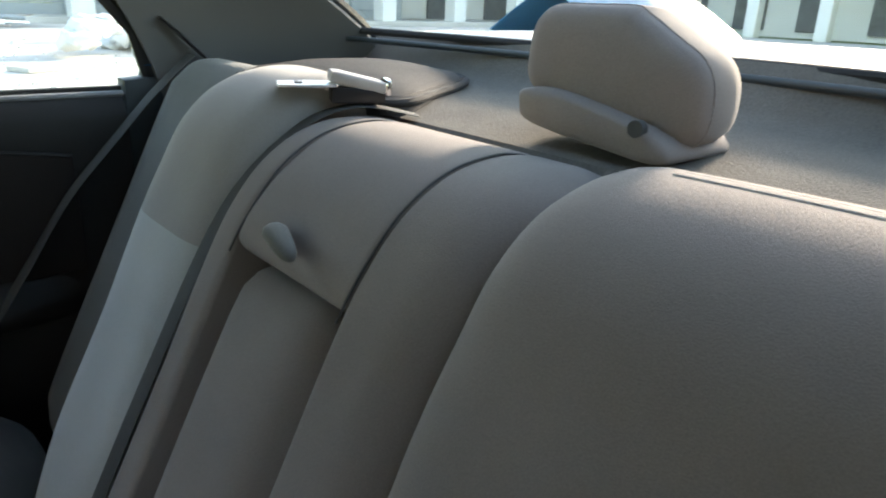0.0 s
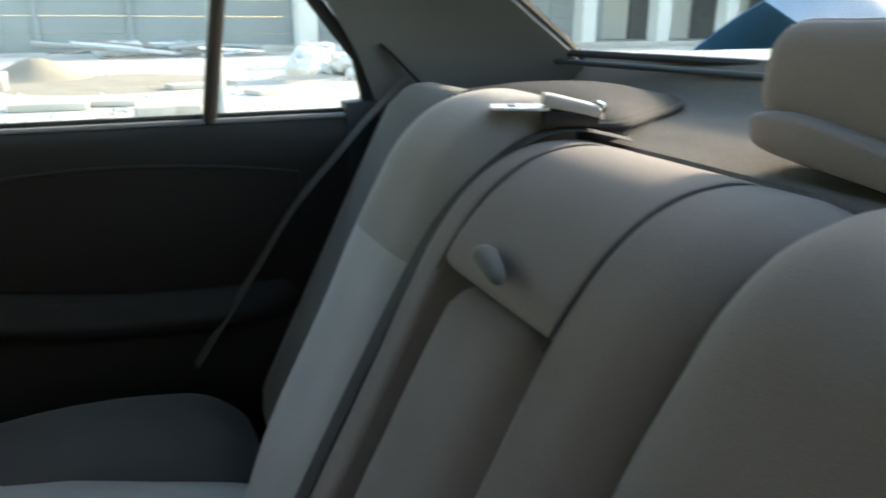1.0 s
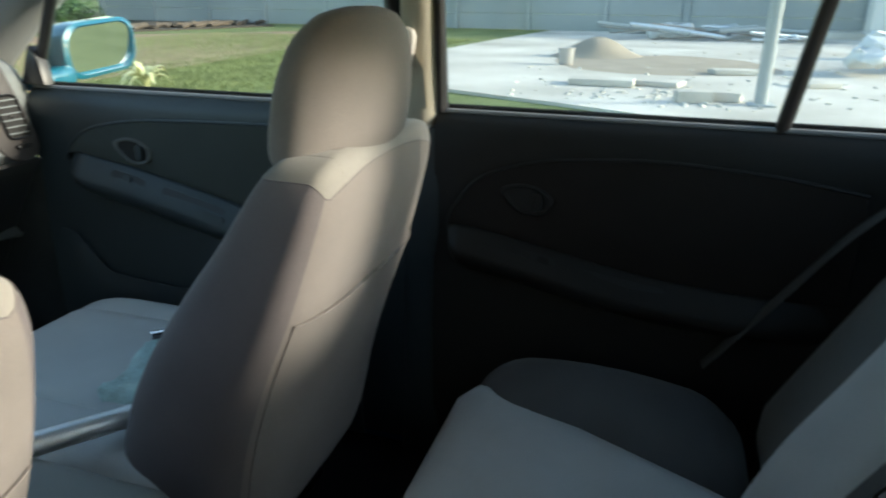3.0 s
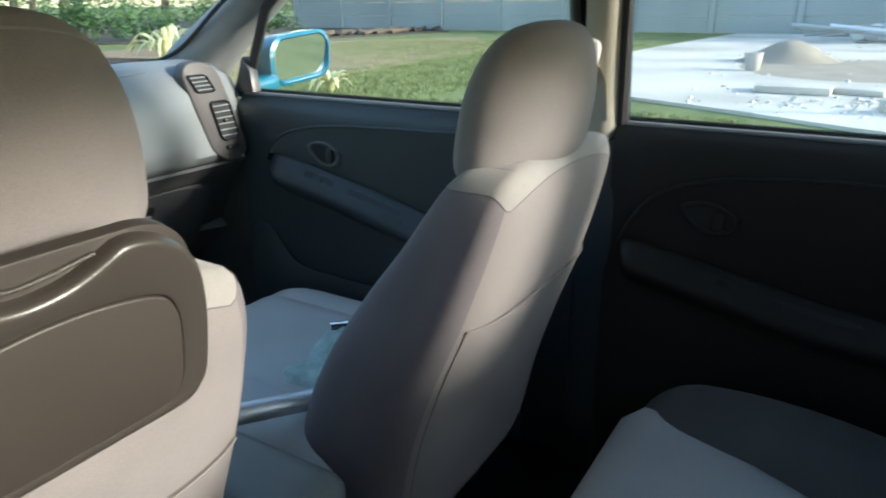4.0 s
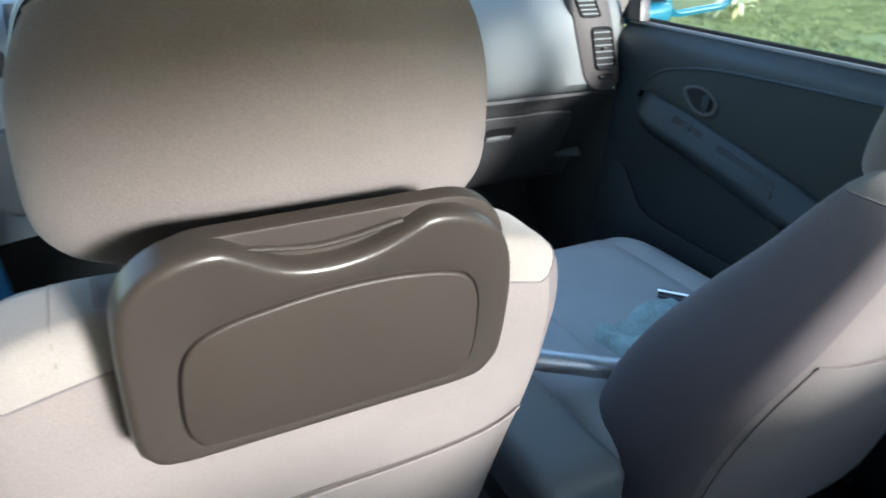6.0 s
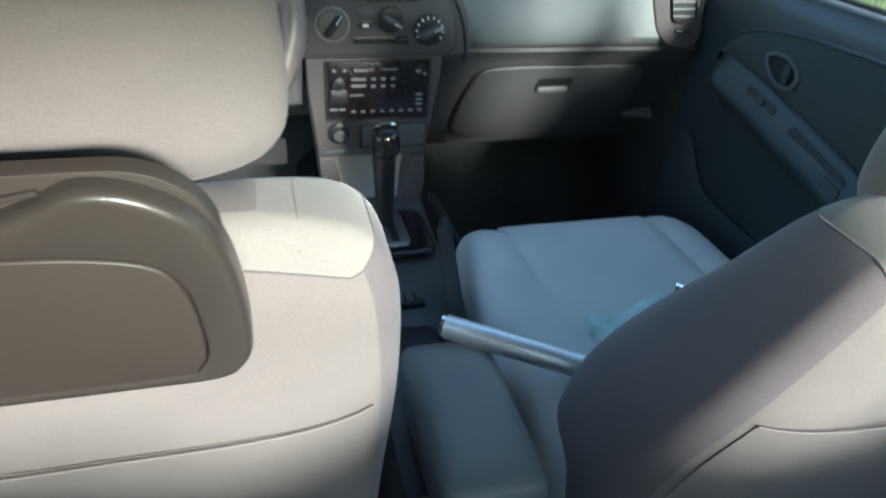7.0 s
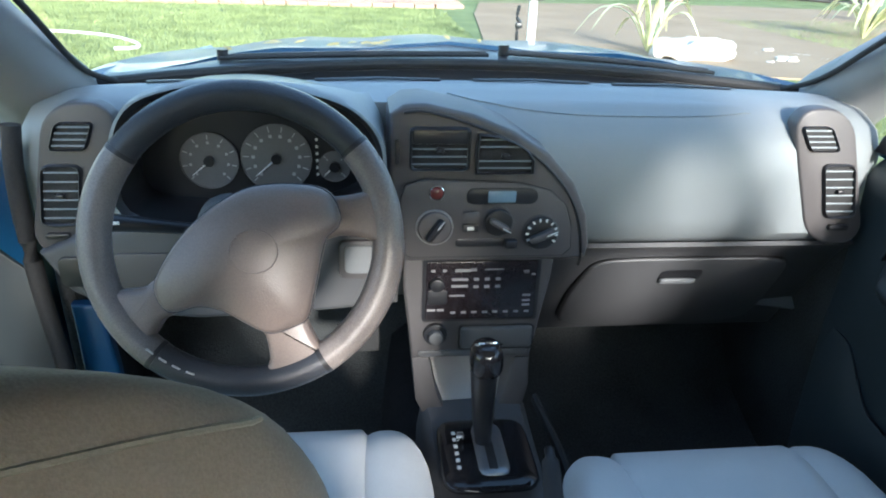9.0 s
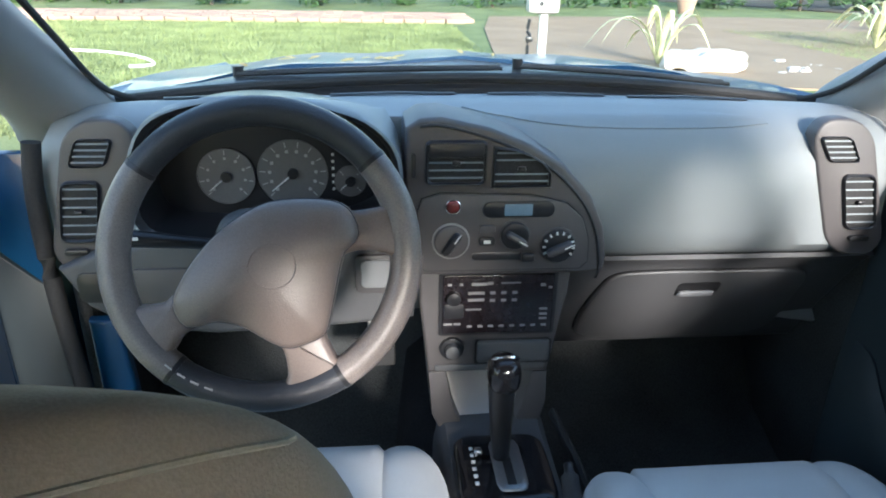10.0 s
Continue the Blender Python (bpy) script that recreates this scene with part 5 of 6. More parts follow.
for sx in (-0.05, 0.05):
    part("hanger", tput(tube(curve3([(sx, 0.022, 0.012), (sx, 0.045, 0.028), (sx, 0.075, 0.034)], 4), 0.006, 8, flat=0.6)), TRAY_IN, tray)

# ---- rear seat ----
rear = thing("rear_seat", (0, -0.6, FLOOR), "grey velour rear bench with a folded centre armrest", "rear seat")
LEAN = RX(27)
MIDDLE = [(-0.66, 0.08), (-0.712, 0.18), (-0.775, 0.305), (-0.833, 0.415), (-0.884, 0.515), (-0.916, 0.570), (-0.953, 0.612), (-0.998, 0.638), (-1.05, 0.646), (-1.10, 0.638), (-1.13, 0.61), (-1.12, 0.5), (-1.0, 0.2), (-0.85, 0.04)]
OUTER = [(-0.655, 0.08), (-0.706, 0.18), (-0.768, 0.305), (-0.826, 0.415), (-0.874, 0.515), (-0.906, 0.575), (-0.940, 0.630), (-0.985, 0.668), (-1.04, 0.684), (-1.09, 0.678), (-1.125, 0.64), (-1.12, 0.5), (-1.0, 0.2), (-0.85, 0.04)]
UPPER = [(-0.906, 0.548), (-0.912, 0.566), (-0.926, 0.584), (-0.955, 0.612), (-1.0, 0.638), (-1.05, 0.646), (-1.10, 0.638), (-1.13, 0.61), (-1.10, 0.57), (-0.98, 0.542), (-0.925, 0.535)]


def back_pad(name, x0, x1, prof, ra, rb, label, n=26, sag=0.0, foot=0.0, split=None):
    """A backrest pad: a closed side profile swept across, its edges rounded by ra and rb."""
    P = [Vector(p) for p in smooth2(prof, 5)]
    k = len(P)
    mid = sum(P, Vector((0, 0))) / k
    nor = []
    for i in range(k):
        t = (P[(i + 1) % k] - P[i - 1]).normalized()
        v = Vector((t.y, -t.x))
        nor.append(v if v.dot(P[i] - mid) > 0 else -v)
    rings = []
    for j in range(n + 1):
        u = 0.5 - 0.5 * math.cos(math.pi * j / n)
        x = lerp(x0, x1, u)
        d = 0.0
        for e, r in ((x - x0, ra), (x1 - x, rb)):
            if e < r:
                d = max(d, r * (1 - math.sqrt(max(0, 1 - (1 - e / r) ** 2))))
        d = min(d, 0.085) + sag * (2 * u - 1) ** 2
        rings.append([(x - (x - x0) * foot * min(1.0, max(0.0, (0.31 - p.y) / 0.2)) ** 2, p.x - v.x * d * 0.8, p.y - v.y * d * 0.8) for p, v in zip(P, nor)])
    bm = loft(rings)
    if split:
        bm.faces.ensure_lookup_table()
        for i in range(n * k):
            bm.faces[i].material_index = 1 if P[i % k].y < split else 0
    return part(name, bm, [VELOUR_UPPER if split else VELOUR, INSERT], rear, label, 80)


back_pad("backrest", 0.132, 0.405, OUTER, 0.040, 0.165, "grey velour outer backrest, paler below the shoulder", sag=0.006, foot=0.5, split=0.525)
back_pad("backrest", -0.620, -0.199, [(y, z - 0.02 * max(0, (z - 0.5) / 0.184)) for y, z in OUTER], 0.09, 0.055, "grey velour outer backrest", sag=0.006)
back_pad("centre_pad", -0.112, 0.071, UPPER, 0.005, 0.005, "rounded pad over the centre armrest")
back_pad("centre_strip", -0.204, -0.113, MIDDLE, 0.045, 0.007, "rounded strip beside the armrest")
back_pad("centre_strip", 0.072, 0.122, MIDDLE, 0.008, 0.02, "thin strip beside the armrest", 12)
part("armrest", soft((-0.010, -0.855, 0.314), (0.160, 0.11, 0.455), (0.036, 0.036, 0.04), 12, (0, 0.008, 0), None, LEAN), VELOUR, rear, "folded centre armrest", 80)
part("armrest_strap", tube(curve3([(0.004, -0.908, 0.574), (-0.014, -0.902, 0.580), (-0.032, -0.898, 0.577), (-0.050, -0.896, 0.569)], 4), [0.004, 0.008, 0.010, 0.0105, 0.011, 0.011, 0.0105, 0.010, 0.010, 0.009, 0.008, 0.006, 0.003], 10, flat=0.8), VELOUR_WING, rear, "short pull strap of the armrest", 80)
for s in (-1, 1):
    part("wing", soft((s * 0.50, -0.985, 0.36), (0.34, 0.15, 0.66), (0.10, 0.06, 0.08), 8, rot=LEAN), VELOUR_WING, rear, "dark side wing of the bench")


def seat_warp(co, h):
    t = (co.y / h.y + 1) / 2
    co.x *= lerp(0.30, 0.52, t) / 0.52
    return co


part("cushion", soft((0, -0.545, 0.067), (1.04, 0.47, 0.249), (0.020, 0.075, 0.040), 14, (0, 0, 0.004), seat_warp), INSERT, rear, "pale blue-grey bench cushion", 80)


def side_warp(co, h):
    """Swells the outer cushion, highest towards its front."""
    u, v = co.x / h.x, co.y / h.y
    if co.z > 0:
        co.z += 0.038 * max(0.0, 1 - (u - 0.25) ** 2 * 1.3) * max(0.0, 1 - (v - 0.15) ** 2)
    return co


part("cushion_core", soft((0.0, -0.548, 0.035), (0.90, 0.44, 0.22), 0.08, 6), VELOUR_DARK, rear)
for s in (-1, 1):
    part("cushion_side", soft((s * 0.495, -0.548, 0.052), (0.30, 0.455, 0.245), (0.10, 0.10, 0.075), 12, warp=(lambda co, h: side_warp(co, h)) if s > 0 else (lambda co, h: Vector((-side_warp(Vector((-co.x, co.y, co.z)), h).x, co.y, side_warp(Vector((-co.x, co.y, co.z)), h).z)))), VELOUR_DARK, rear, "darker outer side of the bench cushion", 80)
part("cushion_tag", soft((0.512, -0.402, 0.187), (0.010, 0.006, 0.006), 0.002, 2), MARK, rear, "tiny white tag on the seam")
for xx in (-0.1125, 0.0715):
    part("centre_seam", tube(curve3([(xx, -1.09, 0.640), (xx, -1.05, 0.646), (xx, -0.998, 0.638), (xx, -0.953, 0.612), (xx, -0.916, 0.570), (xx, -0.897, 0.54)], 6), 0.0011, 6), VELOUR_DARK, rear)

for dy, pz_ in ((-1.050, 0.6640), (-1.064, 0.6630)):
    part("piping", tube([(-0.270 - 0.028 * k, dy, pz_ - 0.003 * ((k - 5) / 6) ** 2) for k in range(12)], 0.0016, 8), PIPING, rear, "pale piping along the crest")

# belts and shelf
bl = thing("seat_belt", (0.63, -1.1, 0.2), "dark grey seat belt running down from the rear pillar", "seat belt")
part("webbing", tube(curve3([(0.642, -1.09, 0.665), (0.640, -1.020, 0.605), (0.640, -0.957, 0.540), (0.640, -0.882, 0.460), (0.640, -0.805, 0.350), (0.635, -0.70, 0.205)], 6), 0.017, 10, flat=0.12), BELT_PALE, bl, "worn grey webbing")
cbelt = thing("centre_belt", (0.12, -1.0, 0.60), "grey buckle with a steel tongue on the bench top", "belt buckle")
part("webbing", tube(curve3([(0.085, -1.12, 0.645), (0.112, -1.06, 0.655), (0.126, -0.995, 0.632), (0.130, -0.920, 0.562), (0.132, -0.824, 0.392), (0.132, -0.725, 0.205), (0.132, -0.69, 0.165)], 6), 0.013, 10, flat=0.10), BELT, cbelt)
part("buckle", soft((0.1165, -1.066, 0.679), (0.032, 0.060, 0.013), 0.004, 5, rot=RZ(-25) @ RX(13)), PLATE, cbelt, "pale grey plastic buckle")
part("buckle_base", soft((0.1165, -1.066, 0.666), (0.031, 0.057, 0.018), 0.004, 3, rot=RZ(-25)), BLACK, cbelt)
part("buckle_end", soft((0.1035, -1.094, 0.674), (0.032, 0.008, 0.018), 0.004, 3, rot=RZ(-25)), CHROME, cbelt)
tg = slab([(-0.018, -0.030), (0.018, -0.030), (0.022, 0.0), (0.018, 0.028), (-0.018, 0.028), (-0.022, 0.0)], -0.001, 0.0015, 0)
bmesh.ops.transform(tg, matrix=Matrix.Translation((0.139, -1.020, 0.676)) @ (RZ(-25) @ RX(90)).to_4x4(), verts=tg.verts)
part("tongue", tg, STEEL, cbelt, "bright steel tongue")
part("tongue_slot", box((0.143, -1.012, 0.6775), (0.016, 0.008, 0.002), 0, RZ(-25)), BLACK, cbelt)

shelf = thing("parcel_shelf", (0, -1.2, 0.60), "brown felt parcel shelf under the rear window", "parcel shelf")
part("board", sheet([[(x, y, z + 0.006 * math.cos(x * 2.4)) for x in [-0.62 + 0.124 * k for k in range(11)]] for y, z in ((-1.10, 0.60), (-1.12, 0.622), (-1.2, 0.630), (-1.36, 0.632), (-1.40, 0.65), (-1.425, 0.70))], 0.012), SHELF, shelf)
part("rear_lip", tube([(x, -1.41 + 0.06 * (x / 0.58) ** 2, 0.693) for x in [-0.58 + 0.116 * k for k in range(11)]], 0.005, 10), DOORTRIM, shelf, "dark lip along the window")
for s in (1,):
    gr = thing("speaker_grille", (s * 0.33 - (0.1 if s < 0 else 0), -1.22, 0.645), "black cloth speaker cover raised on the shelf", "speaker", "speakers")
    q = -0.10 if s < 0 else 0.0
    o = smooth2([(s * 0.115, -1.10), (s * 0.165, -1.22), (s * 0.245, -1.335), (s * 0.34, -1.365), (s * 0.45, -1.35), (s * 0.49, -1.25), (s * 0.47, -1.10), (s * 0.30, -1.055)], 5)
    o = [(x + q, y) for x, y in o]
    cx, cy = s * 0.32 + q, -1.21
    rings = [[(lerp(cx, x, f), lerp(cy, y, f), z) for x, y in o] for f, z in ((1.0, 0.640), (1.0, 0.654), (0.965, 0.662), (0.93, 0.660), (0.90, 0.664), (0.5, 0.676), (0.1, 0.679))]
    part("cover", loft(rings), SPEAKER, gr, "ribbed black cloth cover", 60)
    part("rim", tube([(x, y, 0.655) for x, y in o], 0.005, 8, True), SPEAKER, gr, "smooth dark rim")

lh = thing("loose_headrest", (-0.13, -1.20, 0.645), "grey velour headrest lying on the parcel shelf", "headrest")
prof = smooth2([(-0.040, 0.690), (-0.036, 0.725), (-0.043, 0.750), (-0.064, 0.762), (-0.105, 0.763), (-0.147, 0.763), (-0.159, 0.758), (-0.189, 0.741), (-0.216, 0.724), (-0.227, 0.700), (-0.222, 0.664), (-0.189, 0.655), (-0.096, 0.668)], 4)
mid_ = (-0.135, 0.71)
lay = [(0.55, -1.146), (0.80, -1.149), (0.93, -1.154), (0.985, -1.163), (1.0, -1.174), (0.985, -1.195), (0.94, -1.214), (0.82, -1.226), (0.5, -1.232)]
part("pillow", loft([[(lerp(mid_[0], x, f), y, lerp(mid_[1], z, f)) for x, z in prof] for f, y in lay]), VELOUR, lh, "", 60)
part("edge_seam", tube([(x, -1.1655, z) for x, z in [(lerp(mid_[0], x, 0.99), lerp(mid_[1], z, 0.99)) for x, z in prof]], 0.0009, 6, True), VELOUR, lh)
under = smooth2([(-0.056, 0.688), (-0.053, 0.674), (-0.058, 0.664), (-0.085, 0.657), (-0.15, 0.650), (-0.205, 0.645), (-0.216, 0.655), (-0.19, 0.672), (-0.10, 0.690)], 3)
part("underside", loft([[(lerp(-0.15, x, f), y, lerp(0.668, z, f)) for x, z in under] for f, y in ((0.7, -1.124), (0.92, -1.126), (1.0, -1.134), (1.0, -1.22), (0.8, -1.235))]), VELOUR, lh, "flat underside panel", 60)
part("post_hole", cyl((-0.188, -1.130, 0.672), (-0.188, -1.1225, 0.672), 0.007, n=14), VELOUR_DARK, lh)

# things left on the passenger seat
tub = thing("steel_tube", (0.10, 0.11, 0.22), "bright steel tube lying across the armrest", "metal tube")
part("bar", cyl((0.006, 0.186, 0.243), (0.205, 0.062, 0.228), 0.0165, n=20, bevel=0.001), STEEL, tub)
part("end_cap", cyl((0.002, 0.1885, 0.243), (0.007, 0.1855, 0.243), 0.0150, n=20), CHROME, tub)
tw = thing("folded_cloth", (0.32, 0.14, 0.20), "teal towelling cloth crumpled on the passenger seat", "cloth")


def crumple(co, h):
    n = noise.noise_vector(co * 20) * 0.014 + noise.noise_vector(co * 60) * 0.007
    return co + n


part("fold", soft((0.318, 0.136, 0.212), (0.185, 0.13, 0.036), (0.012, 0.012, 0.016), 22, (0, 0, 0.004), crumple, RZ(8)), TOWEL, tw, "", 80)
rod = thing("black_rod", (0.43, 0.18, 0.20), "black rod with a bright edge beside the cloth", "rod")
part("stem", tube([(0.400, 0.243, 0.216), (0.430, 0.193, 0.222), (0.470, 0.108, 0.226)], 0.009, 8, flat=0.7), BLACK_GLOSS, rod)
part("edge", tube([(0.398, 0.245, 0.2235), (0.428, 0.195, 0.2295), (0.468, 0.110, 0.2335)], 0.0035, 6), CHROME, rod)

# ---- outdoors ----
rng = random.Random(7)


def gz(x, y):
    return GROUND + 0.02 * noise.noise(Vector((x * 0.12, y * 0.12, 0.3)))


def span(a, b, n):
    return [lerp(a, b, (k / n)) for k in range(n + 1)]


gx_ = [-900, -300, -90, -45] + span(-30, 50, 40) + [70, 110, 300, 900]
gy_ = [-900, -300, -90, -55] + span(-40, 44, 42) + [60, 110, 300, 900]
g = loft([[(x, y, gz(x, y) if abs(x) < 60 and abs(y) < 60 else GROUND) for x in gx_] for y in gy_], caps=False, closed=False)
solo("ground", g, GRASS, (0, 0, GROUND), "green lawn round the car", "ground", kind="structure")


def patch(name, outline, z, material, label, cat):
    bm = bmesh.new()
    A = [bm.verts.new((x, y, GROUND + z)) for x, y in outline]
    B = [bm.verts.new((x, y, GROUND - 0.06)) for x, y in outline]
    bm.faces.new(A)
    for j in range(len(A)):
        bm.faces.new((A[j], B[j], B[(j + 1) % len(A)], A[(j + 1) % len(A)]))
    bmesh.ops.recalc_face_normals(bm, faces=bm.faces[:])
    c = (sum(p[0] for p in outline) / len(outline), sum(p[1] for p in outline) / len(outline), GROUND)
    return solo(name, bm, material, c, label, cat, kind="structure")


patch("pavement", [(9.0, 2.9), (11.6, 3.9), (14.6, 4.6), (19.0, 4.5), (27.6, 4.0), (27.9, -34), (5.4, -34), (6.2, -2.6), (7.05, -0.5), (7.6, 0.5), (8.1, 1.55), (8.5, 2.4)], 0.035, CONCRETE, "dusty pale concrete yard", "pavement")
patch("road", [(1.5, 9.6), (2.0, 14.0), (2.6, 17.2), (9.6, 18.0), (16, 16.5), (22, 12.0), (17, 8.2), (10.0, 7.4), (5.0, 7.0), (2.2, 7.6)], 0.03, DIRT, "brown earth drive in front of the lawn", "drive")
patch("flower_bed", [(14, 20.5), (19, 16.8), (26, 15.4), (27.8, 17.0), (46, 22), (46, 60), (-2, 60), (6, 30), (12, 24)], 0.035, SOIL, "dark bare soil under trees", "soil")

# fence
fence = thing("boundary_fence", (28, 0, GROUND), "grey precast boundary wall with posts", "fence", kind="structure")
for k in range(16):
    y = 26 - 3.0 * k
    part("post", box((28.0, y, GROUND + 1.6), (0.28, 0.22, 3.2), 0.02, seg=1), FENCE, fence)
    for j in range(5):
        part("panel", box((28.05, y - 1.5, GROUND + 0.32 + 0.62 * j), (0.09, 2.78, 0.605), 0.012, seg=1), FENCE, fence)
# white building behind the yard
bld = thing("white_building", (26, -26, GROUND), "white rendered building with a columned porch", "building")
part("wall", box((30.0, -27, GROUND + 2.4), (0.3, 40, 4.8)), WHITE, bld)
part("wall", box((21.0, -38.1, GROUND + 2.4), (30, 0.3, 4.8)), WHITE, bld)
for k in range(7):
    y = -7.0 - 4.2 * k
    part("column", box((26.2, y, GROUND + 2.0), (0.75, 0.75, 4.0), 0.03, seg=1), WHITE, bld)
    op = part("opening", box((29.8, y - 2.1, GROUND + 1.6), (0.2, 2.0, 3.0)), DARKROOM, bld)
    part("frame", box((29.68, y - 2.1, GROUND + 3.2), (0.1, 2.3, 0.2)), WHITE, op)
for k in range(8):
    x = 27 - 3.4 * k
    part("column", box((x, -35.0, GROUND + 2.0), (0.6, 0.6, 4.0), 0.03, seg=1), WHITE, bld)
    op = part("opening", box((x - 1.7, -37.9, GROUND + 1.6), (1.7, 0.2, 2.6)), DARKROOM, bld)
    part("frame", box((x - 1.7, -37.78, GROUND + 3.0), (2.0, 0.1, 0.2)), WHITE, op)
part("porch_roof", box((27.8, -22, GROUND + 4.2), (4.6, 34, 0.4), 0.03), WHITE, bld)
part("porch_roof", box((16, -36.2, GROUND + 4.2), (26, 3.6, 0.4), 0.03), WHITE, bld)
part("plinth", box((27.6, -22, GROUND + 0.12), (4.2, 34, 0.24), 0.02), CONCRETE, bld)

# yard clutter
pile = thing("scrap_pile", (23.5, -1.5, GROUND), "heap of old pipes and boards by the wall", "scrap heap")
for k in range(26):
    a = rng.uniform(-0.45, 0.45)
    L = rng.uniform(1.2, 3.6)
    c = Vector((23.4 + rng.uniform(-1.2, 1.2), -1.6 + rng.uniform(-2.6, 2.4), GROUND + 0.10 + rng.uniform(0, 0.34)))
    d = Vector((math.sin(a), math.cos(a), rng.uniform(-0.12, 0.12))) * L / 2
    if k % 2:
        part("pipe", cyl(c - d, c + d, rng.uniform(0.04, 0.07), n=8), STEEL if k % 4 == 1 else FENCE, pile)
    else:
        part("board", box(c, (rng.uniform(0.12, 0.25), L, 0.04), 0.004, RZ(-math.degrees(a)) @ RX(rng.uniform(-6, 6)), 1), TIMBER, pile)
for k in range(5):
    part("lump", soft((23.6 + rng.uniform(-0.7, 0.7), -1.2 + rng.uniform(-1.2, 1.2), GROUND + 0.22), (0.8, 0.9, 0.45), 0.18, 5, warp=lambda co, h: co + noise.noise_vector(co * 3) * 0.12), BAG if k % 2 else FENCE, pile)


def heap(c, r, h, material, label, cat, seed):
    bm = bmesh.new()
    rings = []
    for i in range(9):
        f = i / 8
        rings.append([bm.verts.new((c[0] + r * f * (1 + 0.18 * noise.noise(Vector((math.cos(a) * 1.5, math.sin(a) * 1.5, seed)))) * math.cos(a), c[1] + r * f * (1 + 0.18 * noise.noise(Vector((math.cos(a) * 1.5, math.sin(a) * 1.5, seed)))) * math.sin(a), GROUND + 0.02 + h * (0.5 + 0.5 * math.cos(math.pi * f)) + 0.06 * h * noise.noise(Vector((f * 5 + math.cos(a) * 3, math.sin(a) * 3, seed))))) for a in [2 * math.pi * k / 24 for k in range(24)]])
    for A, B in zip(rings, rings[1:]):
        for j in range(24):
            bm.faces.new((A[j], A[(j + 1) % 24], B[(j + 1) % 24], B[j]))
    bmesh.ops.recalc_face_normals(bm, faces=bm.faces[:])
    return solo("sand_heap", bm, material, (c[0], c[1], GROUND), label, cat)


heap((14.9, 0.9), 1.15, 0.42, SAND, "low heap of grey-brown sand on the yard", "sand heap", 1.0)
heap((13.5, -0.5), 3.4, 0.05, SAND, "thin spread of sand and dust on the yard", "sand", 4.0)
bk = thing("bucket", (12.7, 1.25, GROUND + 0.035), "pale bucket standing by the sand", "bucket")
part("pail", cyl((12.7, 1.25, GROUND + 0.035), (12.7, 1.25, GROUND + 0.33), 0.12, 0.15, 20, 0.01), PLATE, bk)
part("rim", tube([(12.7 + 0.152 * math.cos(a), 1.25 + 0.152 * math.sin(a), GROUND + 0.33) for a in [2 * math.pi * k / 20 for k in range(20)]], 0.012, 6, True), PLATE, bk)
for k, (x, y, w_, d_, h_) in enumerate(((9.7, 0.3, 0.5, 0.9, 0.10), (9.9, -0.5, 0.45, 0.6, 0.08), (8.3, -0.9, 0.22, 0.42, 0.14), (8.5, -1.25, 0.2, 0.4, 0.12), (12.0, -1.6, 0.4, 0.7, 0.09), (10.6, -2.6, 0.5, 0.5, 0.08))):
    solo("concrete_block", soft((x, y, GROUND + 0.035 + h_ / 2), (w_, d_, h_), 0.02, 3, rot=RZ(rng.uniform(-25, 25))), CONCRETE, (x, y, GROUND + 0.035), "broken concrete block on the yard", "block", "blocks")
for k in range(30):
    x, y = rng.uniform(12.6, 16.8), 0.0
    y = -4.6 - 0.18 * (x - 12.6) + rng.uniform(-1.9, 1.0)
    lift = 0.16 * (k % 3)
    long = rng.uniform(0.5, 0.95)
    solo("sack", soft((x, y, GROUND + 0.14 + lift), (long * 0.65, long, 0.26), (0.12, 0.16, 0.11), 8, warp=lambda co, h: co + noise.noise_vector(co * 5 + Vector((k, 0, 0))) * 0.12 + noise.noise_vector(co * 14 + Vector((0, k, 0))) * 0.04, rot=RZ(rng.uniform(0, 180))), BAG, (x, y, GROUND + 0.035 + lift), "crumpled white plastic sack in a heap", "sack", "sacks")


def rubble(n, seed):
    """Small broken stones over the yard, as one heap of pieces."""
    r = random.Random(seed)
    verts, faces = [], []
    for _ in range(n):
        u = r.random()
        if u < 0.4:
            x, y = r.gauss(8.6, 0.7), r.gauss(-0.7, 0.9)
        elif u < 0.7:
            x, y = r.gauss(13.0, 2.0), r.gauss(-2.6, 1.6)
        else:
            x, y = r.uniform(9, 22), r.uniform(-8, 2.5)
        if x < 7.6:
            continue
        q = r.uniform(0.012, 0.05)
        a = r.uniform(0, 3.14)
        i = len(verts)
        for sx, sy, sz in ((-1, -1, 0), (1, -1, 0), (1, 1, 0), (-1, 1, 0), (-0.6, -0.5, 1), (0.7, -0.6, 0.8), (0.5, 0.6, 1), (-0.7, 0.5, 0.7)):
            dx, dy = sx * q * r.uniform(0.8, 1.3), sy * q * r.uniform(0.5, 0.9)
            verts.append((x + dx * math.cos(a) - dy * math.sin(a), y + dx * math.sin(a) + dy * math.cos(a), GROUND + 0.03 + sz * q * 0.8))
        faces += [(i, i + 1, i + 5, i + 4), (i + 1, i + 2, i + 6, i + 5), (i + 2, i + 3, i + 7, i + 6), (i + 3, i, i + 4, i + 7), (i + 4, i + 5, i + 6, i + 7)]
    me = bpy.data.meshes.new("rubble")
    me.from_pydata(verts, [], faces)
    me.materials.append(CONCRETE)
    return tagged(new("rubble", me), "scattered broken stones and rubble on the yard", "rubble", kind="stuff")


rubble(420, 21)
pl = thing("grey_post", (8.3, -1.65, GROUND), "slim grey metal post at the yard's edge", "post")
